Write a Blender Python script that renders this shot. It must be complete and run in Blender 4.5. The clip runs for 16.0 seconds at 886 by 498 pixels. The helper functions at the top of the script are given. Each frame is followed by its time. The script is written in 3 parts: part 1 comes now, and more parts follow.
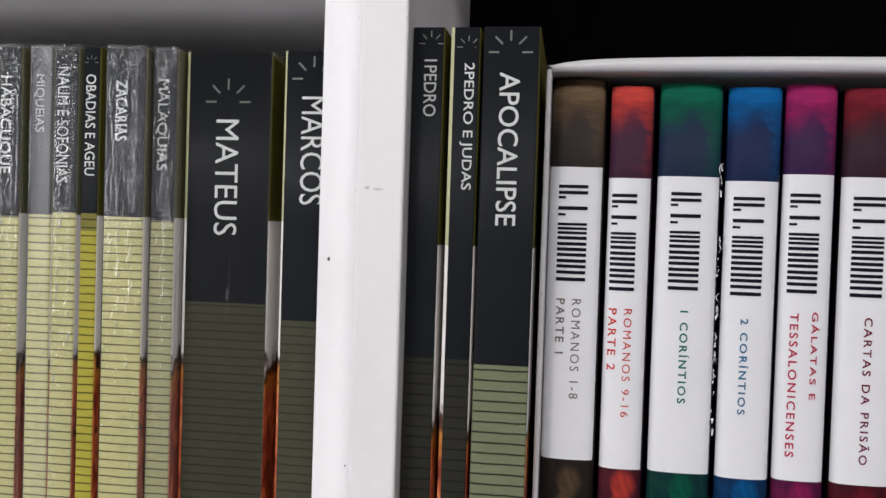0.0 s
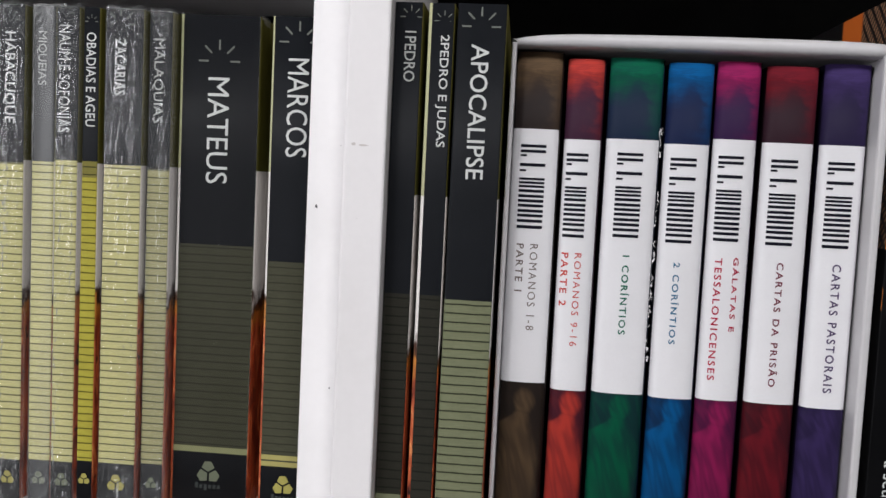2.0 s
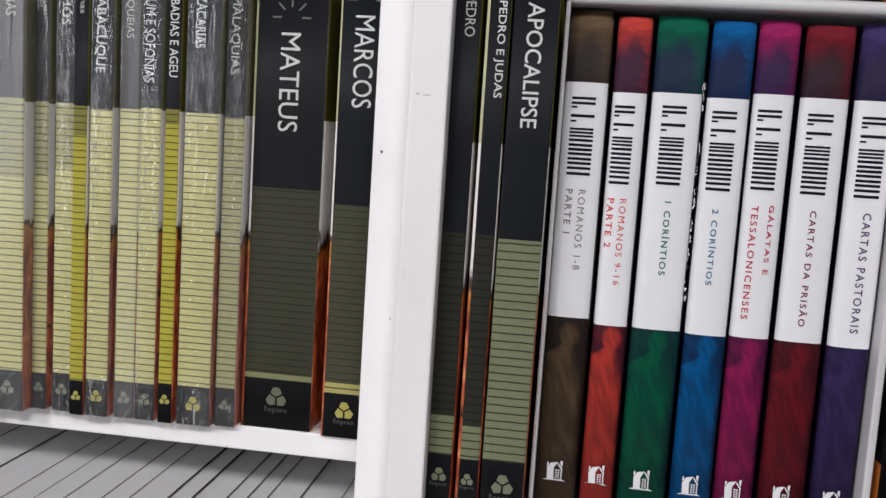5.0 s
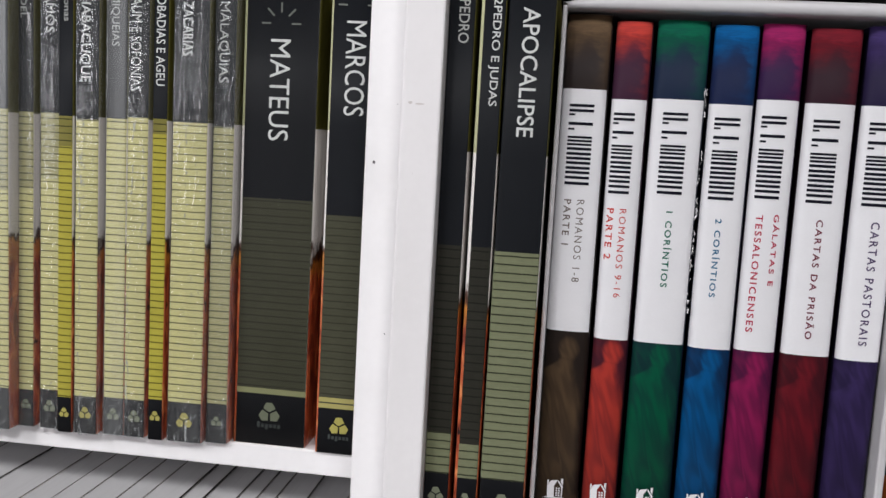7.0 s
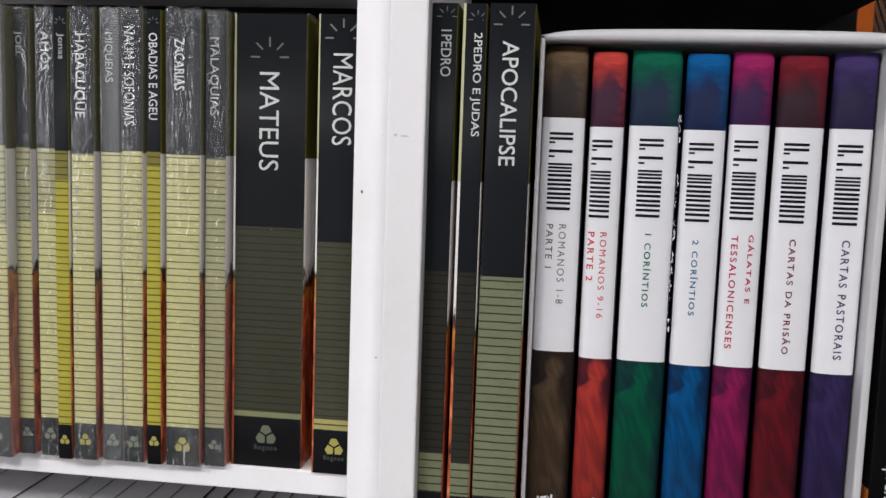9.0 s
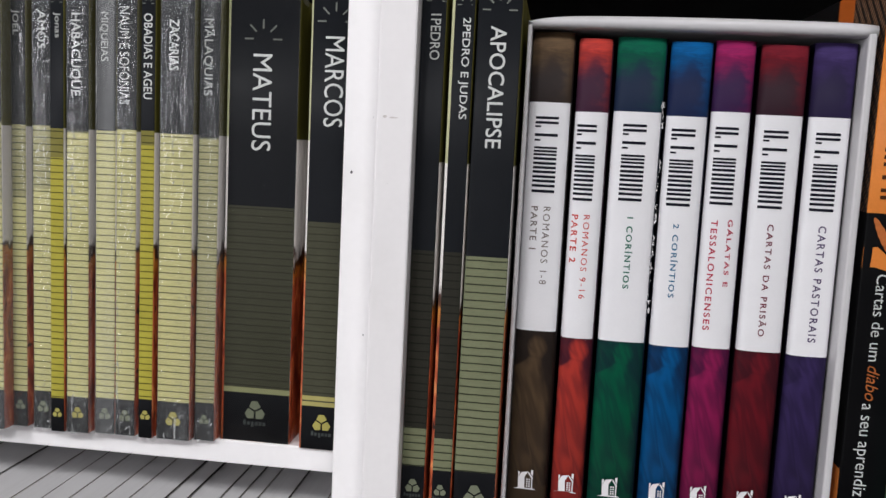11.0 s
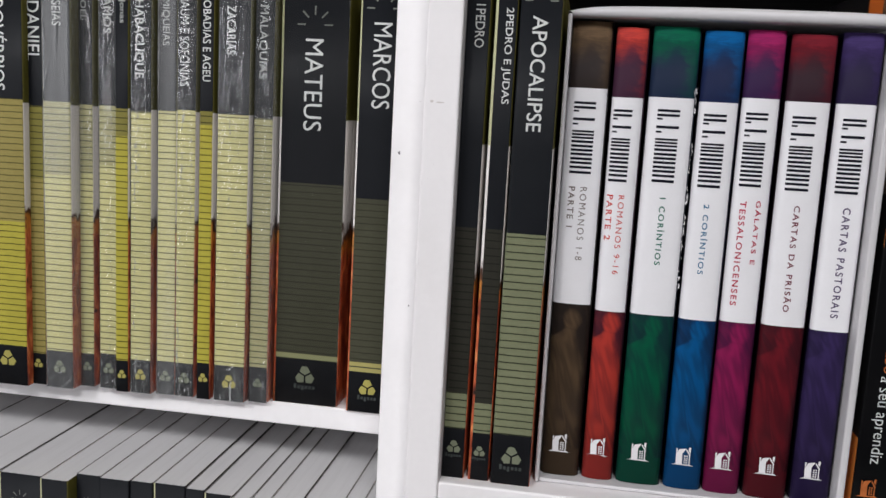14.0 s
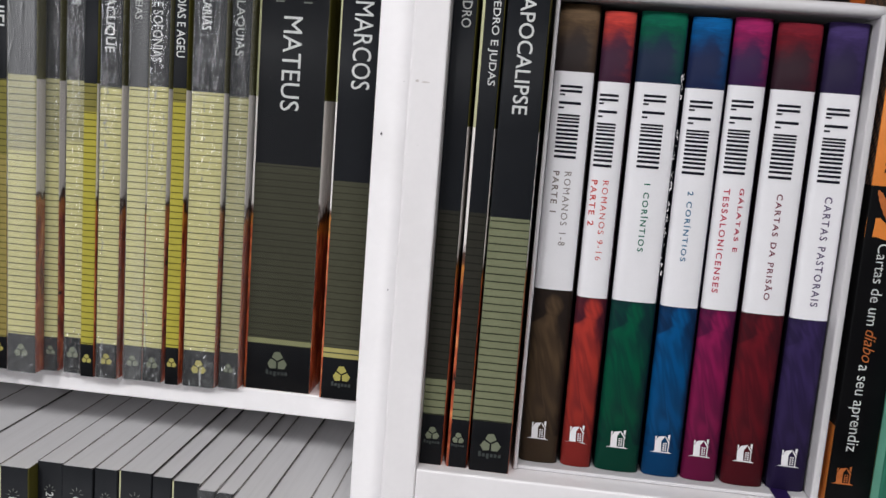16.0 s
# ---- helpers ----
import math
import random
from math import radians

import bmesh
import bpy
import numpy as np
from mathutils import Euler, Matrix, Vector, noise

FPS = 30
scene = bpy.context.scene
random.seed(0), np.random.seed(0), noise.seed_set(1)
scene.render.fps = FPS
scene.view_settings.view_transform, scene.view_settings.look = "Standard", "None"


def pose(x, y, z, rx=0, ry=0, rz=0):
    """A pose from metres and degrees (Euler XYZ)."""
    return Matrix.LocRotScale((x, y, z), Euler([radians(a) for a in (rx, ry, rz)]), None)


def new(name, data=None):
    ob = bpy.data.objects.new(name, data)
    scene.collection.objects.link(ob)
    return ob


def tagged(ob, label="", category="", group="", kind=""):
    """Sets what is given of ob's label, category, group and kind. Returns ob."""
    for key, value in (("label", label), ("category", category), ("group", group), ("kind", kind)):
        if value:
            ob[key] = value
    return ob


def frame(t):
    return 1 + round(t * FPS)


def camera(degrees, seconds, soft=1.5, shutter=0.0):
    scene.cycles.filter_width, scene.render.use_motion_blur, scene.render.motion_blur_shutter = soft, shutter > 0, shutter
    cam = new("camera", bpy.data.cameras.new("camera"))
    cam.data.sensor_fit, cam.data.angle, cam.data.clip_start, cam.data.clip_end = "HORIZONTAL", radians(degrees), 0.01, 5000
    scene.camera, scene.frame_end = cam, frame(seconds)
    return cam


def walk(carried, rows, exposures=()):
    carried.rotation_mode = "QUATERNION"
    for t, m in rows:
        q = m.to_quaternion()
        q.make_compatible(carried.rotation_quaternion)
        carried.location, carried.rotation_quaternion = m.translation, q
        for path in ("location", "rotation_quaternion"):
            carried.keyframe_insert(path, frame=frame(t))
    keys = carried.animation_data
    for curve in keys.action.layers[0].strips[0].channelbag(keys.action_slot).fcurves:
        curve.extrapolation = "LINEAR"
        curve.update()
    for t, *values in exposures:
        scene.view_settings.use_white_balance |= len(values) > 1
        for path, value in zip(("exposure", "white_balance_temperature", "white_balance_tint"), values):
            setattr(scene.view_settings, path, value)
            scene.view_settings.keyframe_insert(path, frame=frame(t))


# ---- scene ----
cam = camera(52.8, 16.0)
METRES, EYE, TILT, LEAN, TURN = 0.36, 1.2, 0.0, 0.0, 8.2
ROWS = [
    (0.0, 0.0, 0.0, 0.0, 0.04, -1.41, -1.81),
    (0.5, 0.0112, -0.031, 0.0137, -1.41, -1.57, -2.19),
    (1.0, 0.0131, -0.0828, 0.0147, -2.25, -3.29, -2.18),
    (1.5, -0.0149, -0.1203, 0.0168, -2.19, -3.55, -2.22),
    (2.0, -0.0266, -0.1142, -0.0004, -3.16, -4.35, -2.76),
    (2.5, -0.0409, -0.1635, 0.0034, -2.8, -5.6, -3.0),
    (3.0, -0.0529, -0.2187, -0.0059, -2.0, -5.85, -3.29),
    (3.5, -0.0763, -0.2376, -0.0301, -0.87, -6.17, -3.17),
    (4.0, -0.0653, -0.2245, -0.033, -0.46, -7.36, -3.54),
    (4.5, -0.0601, -0.2094, -0.0359, -0.39, -6.93, -3.93),
    (5.0, -0.0421, -0.1971, -0.0216, -0.29, -6.62, -3.64),
    (7.5, -0.0348, -0.1606, -0.0024, -0.24, -6.8, -3.06),
    (8.0, -0.031, -0.1577, 0.0053, -0.01, -6.66, -3.07),
    (8.5, -0.0312, -0.175, 0.0064, -0.06, -6.58, -2.88),
    (9.0, -0.0294, -0.1957, 0.0164, -0.8, -6.26, -1.91),
    (11.5, -0.0108, -0.2353, 0.0063, -0.75, -7.14, -3.13),
    (12.0, 0.0787, -0.2717, 0.0136, 5.52, -7.63, -2.57),
    (12.5, 0.1646, -0.3005, 0.0058, 8.01, -7.56, -1.56),
    (13.0, 0.1105, -0.2915, 0.0217, 6.5, -8.07, -1.56),
    (13.5, 0.0125, -0.2936, 0.0302, 3.29, -8.72, -1.83),
    (14.0, -0.0348, -0.2855, 0.0215, 1.03, -8.8, -3.08),
    (14.5, -0.0479, -0.2766, 0.0157, 0.1, -8.86, -3.3),
    (15.0, -0.0584, -0.259, 0.0107, 0.05, -9.36, -3.69),
    (15.5, -0.0701, -0.2636, 0.0072, 0.19, -9.69, -3.68),
    (16.0, -0.0674, -0.27, 0.0023, -1.74, -8.92, -4.36),
]
walk(cam, [(t, pose(0, 0, EYE, TILT, LEAN, TURN) @ pose(METRES * x, METRES * y, METRES * z, 90 + pitch, roll, yaw)) for t, x, y, z, yaw, pitch, roll in ROWS],
     [(0.0, -0.07), (16.0, -0.07)])

# ---------------------------------------------------------------- world and light
world = bpy.data.worlds.new("world")
world.use_nodes = True
world.node_tree.nodes["Background"].inputs[0].default_value = (0.9, 0.95, 1.0, 1)
world.node_tree.nodes["Background"].inputs[1].default_value = 0.15
scene.world = world


def area_lamp(name, m, sx, sy, watts, color):
    data = bpy.data.lights.new(name, "AREA")
    data.shape, data.size, data.size_y, data.energy, data.color = "RECTANGLE", sx, sy, watts, color
    ob = new(name, data)
    ob.matrix_world = m
    return ob


LAMPS = [(-1.1, -1.7), (0.55, -1.7)]
for lx, ly in LAMPS:
    area_lamp("ceiling_light_glow", pose(lx, ly, 2.545), 0.58, 0.58, 43, (0.975, 0.97, 0.985))
WIN = (-2.7, -1.0, 0.95, 2.25)
area_lamp("window_daylight", pose(-2.37, (WIN[0] + WIN[1]) / 2, (WIN[2] + WIN[3]) / 2, 90, 0, -90), WIN[1] - WIN[0], WIN[3] - WIN[2], 40, (0.96, 0.962, 1.0))


# ---------------------------------------------------------------- materials
def lin(r, g, b):
    return tuple(((c / 255) / 12.92 if c <= 10 else (((c / 255) + 0.055) / 1.055) ** 2.4) for c in (r, g, b)) + (1,)


class Nodes:
    """A small builder for one node material."""

    def __init__(self, name):
        self.mat = bpy.data.materials.new(name)
        self.mat.use_nodes = True
        self.tree = self.mat.node_tree
        self.tree.nodes.clear()
        self.out = self.tree.nodes.new("ShaderNodeOutputMaterial")
        self.bsdf = self.tree.nodes.new("ShaderNodeBsdfPrincipled")
        self.link(self.bsdf.outputs[0], self.out.inputs[0])
        self.coord = self.tree.nodes.new("ShaderNodeTexCoord").outputs["Object"]

    def link(self, a, b):
        self.tree.links.new(a, b)

    def put(self, socket, value):
        if hasattr(value, "is_linked"):
            self.link(value, socket)
        else:
            socket.default_value = value

    def math(self, op, a, b=0.0, c=0.0, clamp=False):
        n = self.tree.nodes.new("ShaderNodeMath")
        n.operation, n.use_clamp = op, clamp
        for s, v in zip(n.inputs, (a, b, c)):
            self.put(s, v)
        return n.outputs[0]

    def split(self):
        n = self.tree.nodes.new("ShaderNodeSeparateXYZ")
        self.link(self.coord, n.inputs[0])
        return n.outputs

    def scaled(self, sx, sy, sz, vec=None):
        n = self.tree.nodes.new("ShaderNodeMapping")
        n.inputs["Scale"].default_value = (sx, sy, sz)
        self.link(vec or self.coord, n.inputs[0])
        return n.outputs[0]

    def offset(self):
        """The object's coordinates moved by a random step for each object."""
        info = self.tree.nodes.new("ShaderNodeObjectInfo").outputs["Random"]
        n = self.tree.nodes.new("ShaderNodeVectorMath")
        n.operation = "ADD"
        c = self.tree.nodes.new("ShaderNodeCombineXYZ")
        for s in c.inputs:
            self.link(self.math("MULTIPLY", info, 7.3), s)
        self.link(self.coord, n.inputs[0])
        self.link(c.outputs[0], n.inputs[1])
        return n.outputs[0]

    def noise(self, scale, detail=3.0, vec=None, rough=0.55, distort=0.0):
        n = self.tree.nodes.new("ShaderNodeTexNoise")
        n.inputs["Scale"].default_value, n.inputs["Detail"].default_value = scale, detail
        n.inputs["Roughness"].default_value, n.inputs["Distortion"].default_value = rough, distort
        self.link(vec or self.coord, n.inputs["Vector"])
        return n.outputs["Fac"]

    def step(self, x, lo, hi, a=0.0, b=1.0):
        n = self.tree.nodes.new("ShaderNodeMapRange")
        n.interpolation_type = "SMOOTHSTEP"
        for s, v in zip(n.inputs, (x, lo, hi, a, b)):
            self.put(s, v)
        return n.outputs[0]

    def mix(self, fac, a, b, kind="MIX"):
        n = self.tree.nodes.new("ShaderNodeMix")
        n.data_type, n.blend_type = "RGBA", kind
        self.put(n.inputs[0], fac)
        self.put(n.inputs[6], a)
        self.put(n.inputs[7], b)
        return n.outputs[2]

    def shade(self, color, amount, scale=60.0):
        """Mottles a colour lighter and darker, at a coarse and a fine scale."""
        vec = self.offset()
        f = self.math("ADD", self.noise(scale, 4, vec), self.math("MULTIPLY", self.noise(scale * 14, 2, vec), 0.5))
        g = self.step(f, 0.4, 1.1, 1.0 - amount, 1.0 + amount)
        n = self.tree.nodes.new("ShaderNodeVectorMath")
        n.operation = "SCALE"
        self.put(n.inputs[0], color[:3] if isinstance(color, tuple) else color)
        self.link(g, n.inputs["Scale"])
        return n.outputs[0]

    def bump(self, height, strength, distance=0.001):
        n = self.tree.nodes.new("ShaderNodeBump")
        n.inputs["Strength"].default_value, n.inputs["Distance"].default_value = strength, distance
        self.link(height, n.inputs["Height"])
        self.link(n.outputs[0], self.bsdf.inputs["Normal"])

    def done(self, color, rough=0.5, **more):
        self.put(self.bsdf.inputs["Base Color"], color)
        self.put(self.bsdf.inputs["Roughness"], rough)
        for k, v in more.items():
            self.put(self.bsdf.inputs[k.replace("_", " ")], v)
        return self.mat


def printed(name, rgb, rough=0.5, stripes=0.0, line=None, mottle=0.07, phase=0.0, gloss=0.13):
    """Printed, film-laminated card; stripes: the spacing of thin dark printed lines across it."""
    n = Nodes(name)
    color = n.shade(lin(*rgb), mottle, 70)
    if stripes:
        z = n.split()[2]
        wob = n.math("MULTIPLY", n.noise(180, 1), 0.0005)
        ph = n.math("FRACT", n.math("DIVIDE", n.math("ADD", n.math("ADD", z, phase), wob), stripes))
        m = n.step(n.math("ABSOLUTE", n.math("SUBTRACT", ph, 0.5)), 0.05, 0.115, 0.95, 0.0)
        grain = n.step(n.noise(1, 3, n.scaled(160, 160, 2200)), 0.35, 0.7, 0.93, 1.06)
        sc = n.tree.nodes.new("ShaderNodeVectorMath")
        sc.operation = "SCALE"
        n.link(color, sc.inputs[0])
        n.link(grain, sc.inputs["Scale"])
        color = n.mix(m, sc.outputs[0], lin(*(line or [int(c * 0.42) for c in rgb])))
    r = n.step(n.noise(40, 3, n.offset()), 0.3, 0.7, rough - 0.06, rough + 0.08)
    n.bump(n.noise(350, 3, n.offset()), 0.06, 0.0004)
    return n.done(color, r, Specular_IOR_Level=gloss)


def plain(name, rgb, rough=0.5, mottle=0.05):
    n = Nodes(name)
    return n.done(n.shade(lin(*rgb), mottle, 90), rough, Specular_IOR_Level=0.1)


def board_material(name, white=(247, 245, 246)):
    """White melamine board with faint grime and handling marks."""
    n = Nodes(name)
    grime = n.step(n.noise(14, 5, n.offset(), 0.6), 0.45, 0.8, 0.0, 0.16)
    color = n.mix(grime, n.shade(lin(*white), 0.02, 25), lin(186, 182, 176))
    spots = n.step(n.noise(420, 2, n.offset()), 0.76, 0.8, 0.0, 0.35)
    color = n.mix(spots, color, lin(120, 115, 110))
    n.bump(n.noise(700, 2), 0.05, 0.0003)
    return n.done(color, n.step(n.noise(30, 3), 0.3, 0.7, 0.38, 0.5))


def paper_material(name, rgb):
    """The trimmed edge of a block of leaves: fine lines along the leaves."""
    n = Nodes(name)
    vec = n.offset()
    lines = n.noise(1, 2, n.scaled(5200, 26, 26, vec))
    broad = n.noise(1, 3, n.scaled(420, 14, 14, vec))
    color = n.mix(n.step(lines, 0.3, 0.75, 0.0, 0.16), lin(*rgb), lin(*[int(c * 0.86) for c in rgb]))
    color = n.mix(n.step(broad, 0.45, 0.75, 0.0, 0.16), color, lin(*[int(c * 0.82) for c in rgb]))
    n.bump(lines, 0.08, 0.0003)
    return n.done(color, 0.85)


def flame_material(name):
    """Pale card above, charring through soot into the rust and orange of a burning picture below."""
    n = Nodes(name)
    vec = n.offset()
    f = n.noise(1, 5, n.scaled(160, 160, 55, vec), 0.6, 1.2)
    c = n.mix(n.step(f, 0.35, 0.55), lin(124, 50, 32), lin(190, 92, 56))
    c = n.mix(n.step(f, 0.52, 0.68), c, lin(230, 146, 92))
    soot = n.step(n.noise(1, 3, n.scaled(240, 240, 120, vec)), 0.62, 0.7)
    c = n.mix(soot, c, lin(34, 16, 14))
    ragged = n.math("MULTIPLY", n.math("SUBTRACT", n.noise(1, 4, n.scaled(190, 190, 110, vec), 0.6), 0.5), 0.030)
    z = n.math("ADD", n.split()[2], ragged)
    c = n.mix(n.step(z, 0.080, 0.088, 0.0, 0.7), c, lin(206, 138, 52))
    c = n.mix(n.step(z, 0.0885, 0.0925), c, lin(70, 38, 26))
    c = n.mix(n.step(z, 0.0935, 0.0985), c, lin(233, 228, 224))
    return n.done(c, 0.4)


def hatch_material(name):
    """Black card with small tan slanting dashes."""
    n = Nodes(name)
    s = n.split()
    a = n.math("FRACT", n.math("MULTIPLY", n.math("ADD", s[1], s[2]), 330.0))
    b = n.math("FRACT", n.math("MULTIPLY", n.math("SUBTRACT", s[1], s[2]), 150.0))
    m = n.math("MULTIPLY", n.step(a, 0.5, 0.6), n.step(b, 0.3, 0.4))
    y = s[1]
    c = n.mix(m, lin(30, 22, 20), lin(150, 112, 84))
    c = n.mix(n.step(y, 0.040, 0.0425), c, lin(200, 100, 36))
    c = n.mix(n.step(y, 0.0615, 0.064), c, lin(16, 14, 14))
    return n.done(c, 0.4)


def drape_material(name, vivid, dark, lift, contrast):
    """A tonal printed drapery, bright folds on a dark ground; a plain shape that narrows to the top."""
    n = Nodes(name)
    s = n.split()
    u = n.math("DIVIDE", s[0], 0.0085)
    z = s[2]
    wob = n.math("MULTIPLY", n.math("SUBTRACT", n.noise(1, 3, n.scaled(110, 110, 60)), 0.5), 0.5)
    uw = n.math("ADD", u, wob)
    right = n.step(z, 0.046, 0.0705, 0.80, 0.22)
    left = n.step(z, 0.060, 0.0705, -1.6, -0.30)
    body = n.math("MULTIPLY", n.step(uw, n.math("SUBTRACT", right, 0.22), n.math("ADD", right, 0.2), 1.0, 0.0), n.step(uw, n.math("SUBTRACT", left, 0.12), n.math("ADD", left, 0.16)))
    body = n.math("MULTIPLY", body, n.step(z, 0.0685, 0.0715, 1.0, 0.0))
    du, dz = n.math("DIVIDE", n.math("SUBTRACT", n.math("ADD", u, n.math("MULTIPLY", wob, 1.1)), 0.04), 0.42), n.math("DIVIDE", n.math("SUBTRACT", z, 0.0732), 0.0050)
    knob = n.step(n.math("ADD", n.math("MULTIPLY", du, du), n.math("MULTIPLY", dz, dz)), 0.25, 1.6, 1.0, 0.0)
    m = n.math("ADD", n.math("MULTIPLY", n.math("MAXIMUM", body, knob), contrast), 0.98 - contrast)
    slant = n.tree.nodes.new("ShaderNodeCombineXYZ")
    n.link(n.math("ADD", s[0], n.math("MULTIPLY", z, 0.30)), slant.inputs[0])
    n.link(n.math("MULTIPLY", z, 0.2), slant.inputs[2])
    fold = n.noise(170, 2, slant.outputs[0], 0.4, 0.6)
    ridge = n.math("ABSOLUTE", n.math("SUBTRACT", n.math("FRACT", n.math("MULTIPLY", fold, 4.0)), 0.5))
    big = n.noise(1, 2, n.scaled(130, 130, 45))
    k = n.math("MULTIPLY", n.step(ridge, 0.0, 0.5, 0.62, 1.06), n.step(big, 0.3, 0.7, 0.78, 1.0))
    foot = n.step(z, 0.0125, 0.0138, 1.0, 0.0)
    k = n.math("ADD", n.math("MULTIPLY", k, n.math("SUBTRACT", 1.0, foot)), n.math("MULTIPLY", foot, 0.8))
    m = n.math("MAXIMUM", m, foot)
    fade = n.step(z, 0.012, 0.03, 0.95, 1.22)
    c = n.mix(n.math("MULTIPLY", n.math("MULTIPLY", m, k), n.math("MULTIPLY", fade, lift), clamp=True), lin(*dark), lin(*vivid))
    n.bump(n.noise(500, 2), 0.05, 0.0003)
    return n.done(c, n.step(n.noise(60, 2), 0.3, 0.7, 0.42, 0.52), Specular_IOR_Level=0.1)


def crown_material(name, vivid, dark):
    """The head of the spine: the vivid colour at the top, fading through brush marks into dark."""
    n = Nodes(name)
    s = n.split()
    wob = n.math("MULTIPLY", n.math("SUBTRACT", n.noise(1, 4, n.scaled(160, 160, 240)), 0.5), 0.016)
    z = n.math("ADD", s[2], n.math("MULTIPLY", wob, 0.6))
    streak = n.step(n.noise(1, 4, n.scaled(120, 120, 700), 0.6, 1.0), 0.3, 0.7, 0.65, 1.0)
    m = n.math("MULTIPLY", n.step(z, 0.1845, 0.1975), streak)
    side = n.math("MULTIPLY", n.step(n.math("ADD", s[0], wob), -0.001, 0.0095), n.step(z, 0.172, 0.19, 0.2, 0.6))
    u = n.math("DIVIDE", s[0], 0.0085)
    du, dz = n.math("DIVIDE", n.math("SUBTRACT", n.math("ADD", u, n.math("MULTIPLY", wob, 60.0)), 0.05), 0.46), n.math("DIVIDE", n.math("SUBTRACT", z, 0.1865), 0.0075)
    knob = n.step(n.math("ADD", n.math("MULTIPLY", du, du), n.math("MULTIPLY", dz, dz)), 0.3, 1.7, 0.25, 1.0)
    m, side = n.math("MULTIPLY", m, knob), n.math("MULTIPLY", side, knob)
    cap = n.mix(n.step(z, 0.196, 0.199, 0.0, 0.5), lin(*vivid), lin(*[min(255, int(v * 1.25 + 10)) for v in vivid]))
    c = n.mix(n.math("MAXIMUM", m, side), lin(*[int(v * 1.3 + 4) for v in dark]), cap)
    return n.done(c, 0.5, Specular_IOR_Level=0.08)


def film_material(name, puckers=0.45, haze=0.016, glint=0.55):
    """Clear shrink film: mostly see-through, with a sharp gloss, a slight milky haze and highlights painted in as
    white.
    """
    n = Nodes(name)
    tr = n.tree.nodes.new("ShaderNodeBsdfTransparent")
    gl = n.tree.nodes.new("ShaderNodeBsdfGlossy")
    gl.inputs["Roughness"].default_value = 0.3 if 0.04 < puckers < 0.1 else 0.1
    df = n.tree.nodes.new("ShaderNodeBsdfDiffuse")
    df.inputs["Color"].default_value = (0.75, 0.77, 0.78, 1)
    vec = n.offset()
    h = n.step(n.noise(1, 3, n.scaled(420, 420, 70, vec), 0.5, 0.9), 0.50, 0.8)
    bp = n.tree.nodes.new("ShaderNodeBump")
    bp.inputs["Strength"].default_value, bp.inputs["Distance"].default_value = puckers, 0.0008
    n.link(h, bp.inputs["Height"])
    n.link(bp.outputs[0], gl.inputs["Normal"])
    a = n.tree.nodes.new("ShaderNodeMixShader")
    z = n.split()[2]
    ends = n.math("MAXIMUM", n.step(z, 0.012, 0.03, 1.0, 0.0), n.step(z, 0.200, 0.216, 0.0, 0.35))
    patch = n.step(n.noise(1, 2, n.scaled(150, 150, 30, vec)), 0.42, 0.68, 0.12, 1.0)
    fine = n.noise(1, 2, n.scaled(720, 720, 60, vec), 0.5, 1.6)
    marks = n.step(fine, n.math("SUBTRACT", 0.635, n.math("MULTIPLY", ends, 0.075)), 0.73)
    # short glints of the crinkled film, painted as white diffuse marks
    glint_marks = n.math("MULTIPLY", n.math("MULTIPLY", marks, n.math("MAXIMUM", n.math("MULTIPLY", patch, 0.35), n.math("MULTIPLY", ends, 0.9))), glint)
    # haze, with soft upright bands of sheen painted into it
    soft = n.step(n.noise(1, 2, n.scaled(110, 110, 9, vec)), 0.35, 0.75, haze, haze * 1.8)
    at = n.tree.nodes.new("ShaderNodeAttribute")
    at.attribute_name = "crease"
    # creases whitened to imitate highlights along them
    line = n.math("MULTIPLY", n.step(at.outputs["Fac"], 0.7, 1.5), 0.06 + 0.5 * glint)
    n.link(n.math("ADD", n.math("ADD", glint_marks, soft), line, clamp=True), a.inputs[0])
    n.link(tr.outputs[0], a.inputs[1])
    n.link(df.outputs[0], a.inputs[2])
    b = n.tree.nodes.new("ShaderNodeMixShader")
    fr = n.tree.nodes.new("ShaderNodeFresnel")
    fr.inputs["IOR"].default_value = 1.75
    n.link(fr.outputs[0], b.inputs[0])
    n.link(a.outputs[0], b.inputs[1])
    n.link(gl.outputs[0], b.inputs[2])
    n.link(b.outputs[0], n.out.inputs[0])
    return n.mat


BOARD = board_material("white melamine board")
BOARD_CREAM = board_material("cream-white melamine board", (243, 240, 241))
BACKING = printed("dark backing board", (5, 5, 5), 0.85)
SLATE = printed("slate spine print", (25, 27, 31))
SLATE_LOW = printed("slate foot print", (24, 25, 28))
MOSS = printed("moss spine print", (70, 70, 56), stripes=0.0034, line=(48, 50, 40))
MOSS_DEEP = printed("deep moss spine print", (47, 46, 40), stripes=0.0034, line=(30, 31, 26))
SAGE = printed("sage spine print", (120, 124, 97), stripes=0.0033, line=(36, 39, 28), phase=0.00095)
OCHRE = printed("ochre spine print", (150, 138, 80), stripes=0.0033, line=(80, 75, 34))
LIME = printed("lime spine print", (175, 166, 68), stripes=0.0033, line=(74, 70, 22))
STRAW = printed("straw spine print", (194, 189, 135), stripes=0.0033, line=(62, 62, 34))
STRAW_DULL_SHADED = printed("dull and shaded straw spine print", (164, 160, 118), stripes=0.0033, line=(60, 62, 40))
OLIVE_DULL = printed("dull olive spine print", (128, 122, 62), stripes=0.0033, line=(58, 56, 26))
RULE = printed("pale olive rule", (142, 143, 106))
RULE_YELLOW = printed("yellow olive rule", (168, 160, 100))
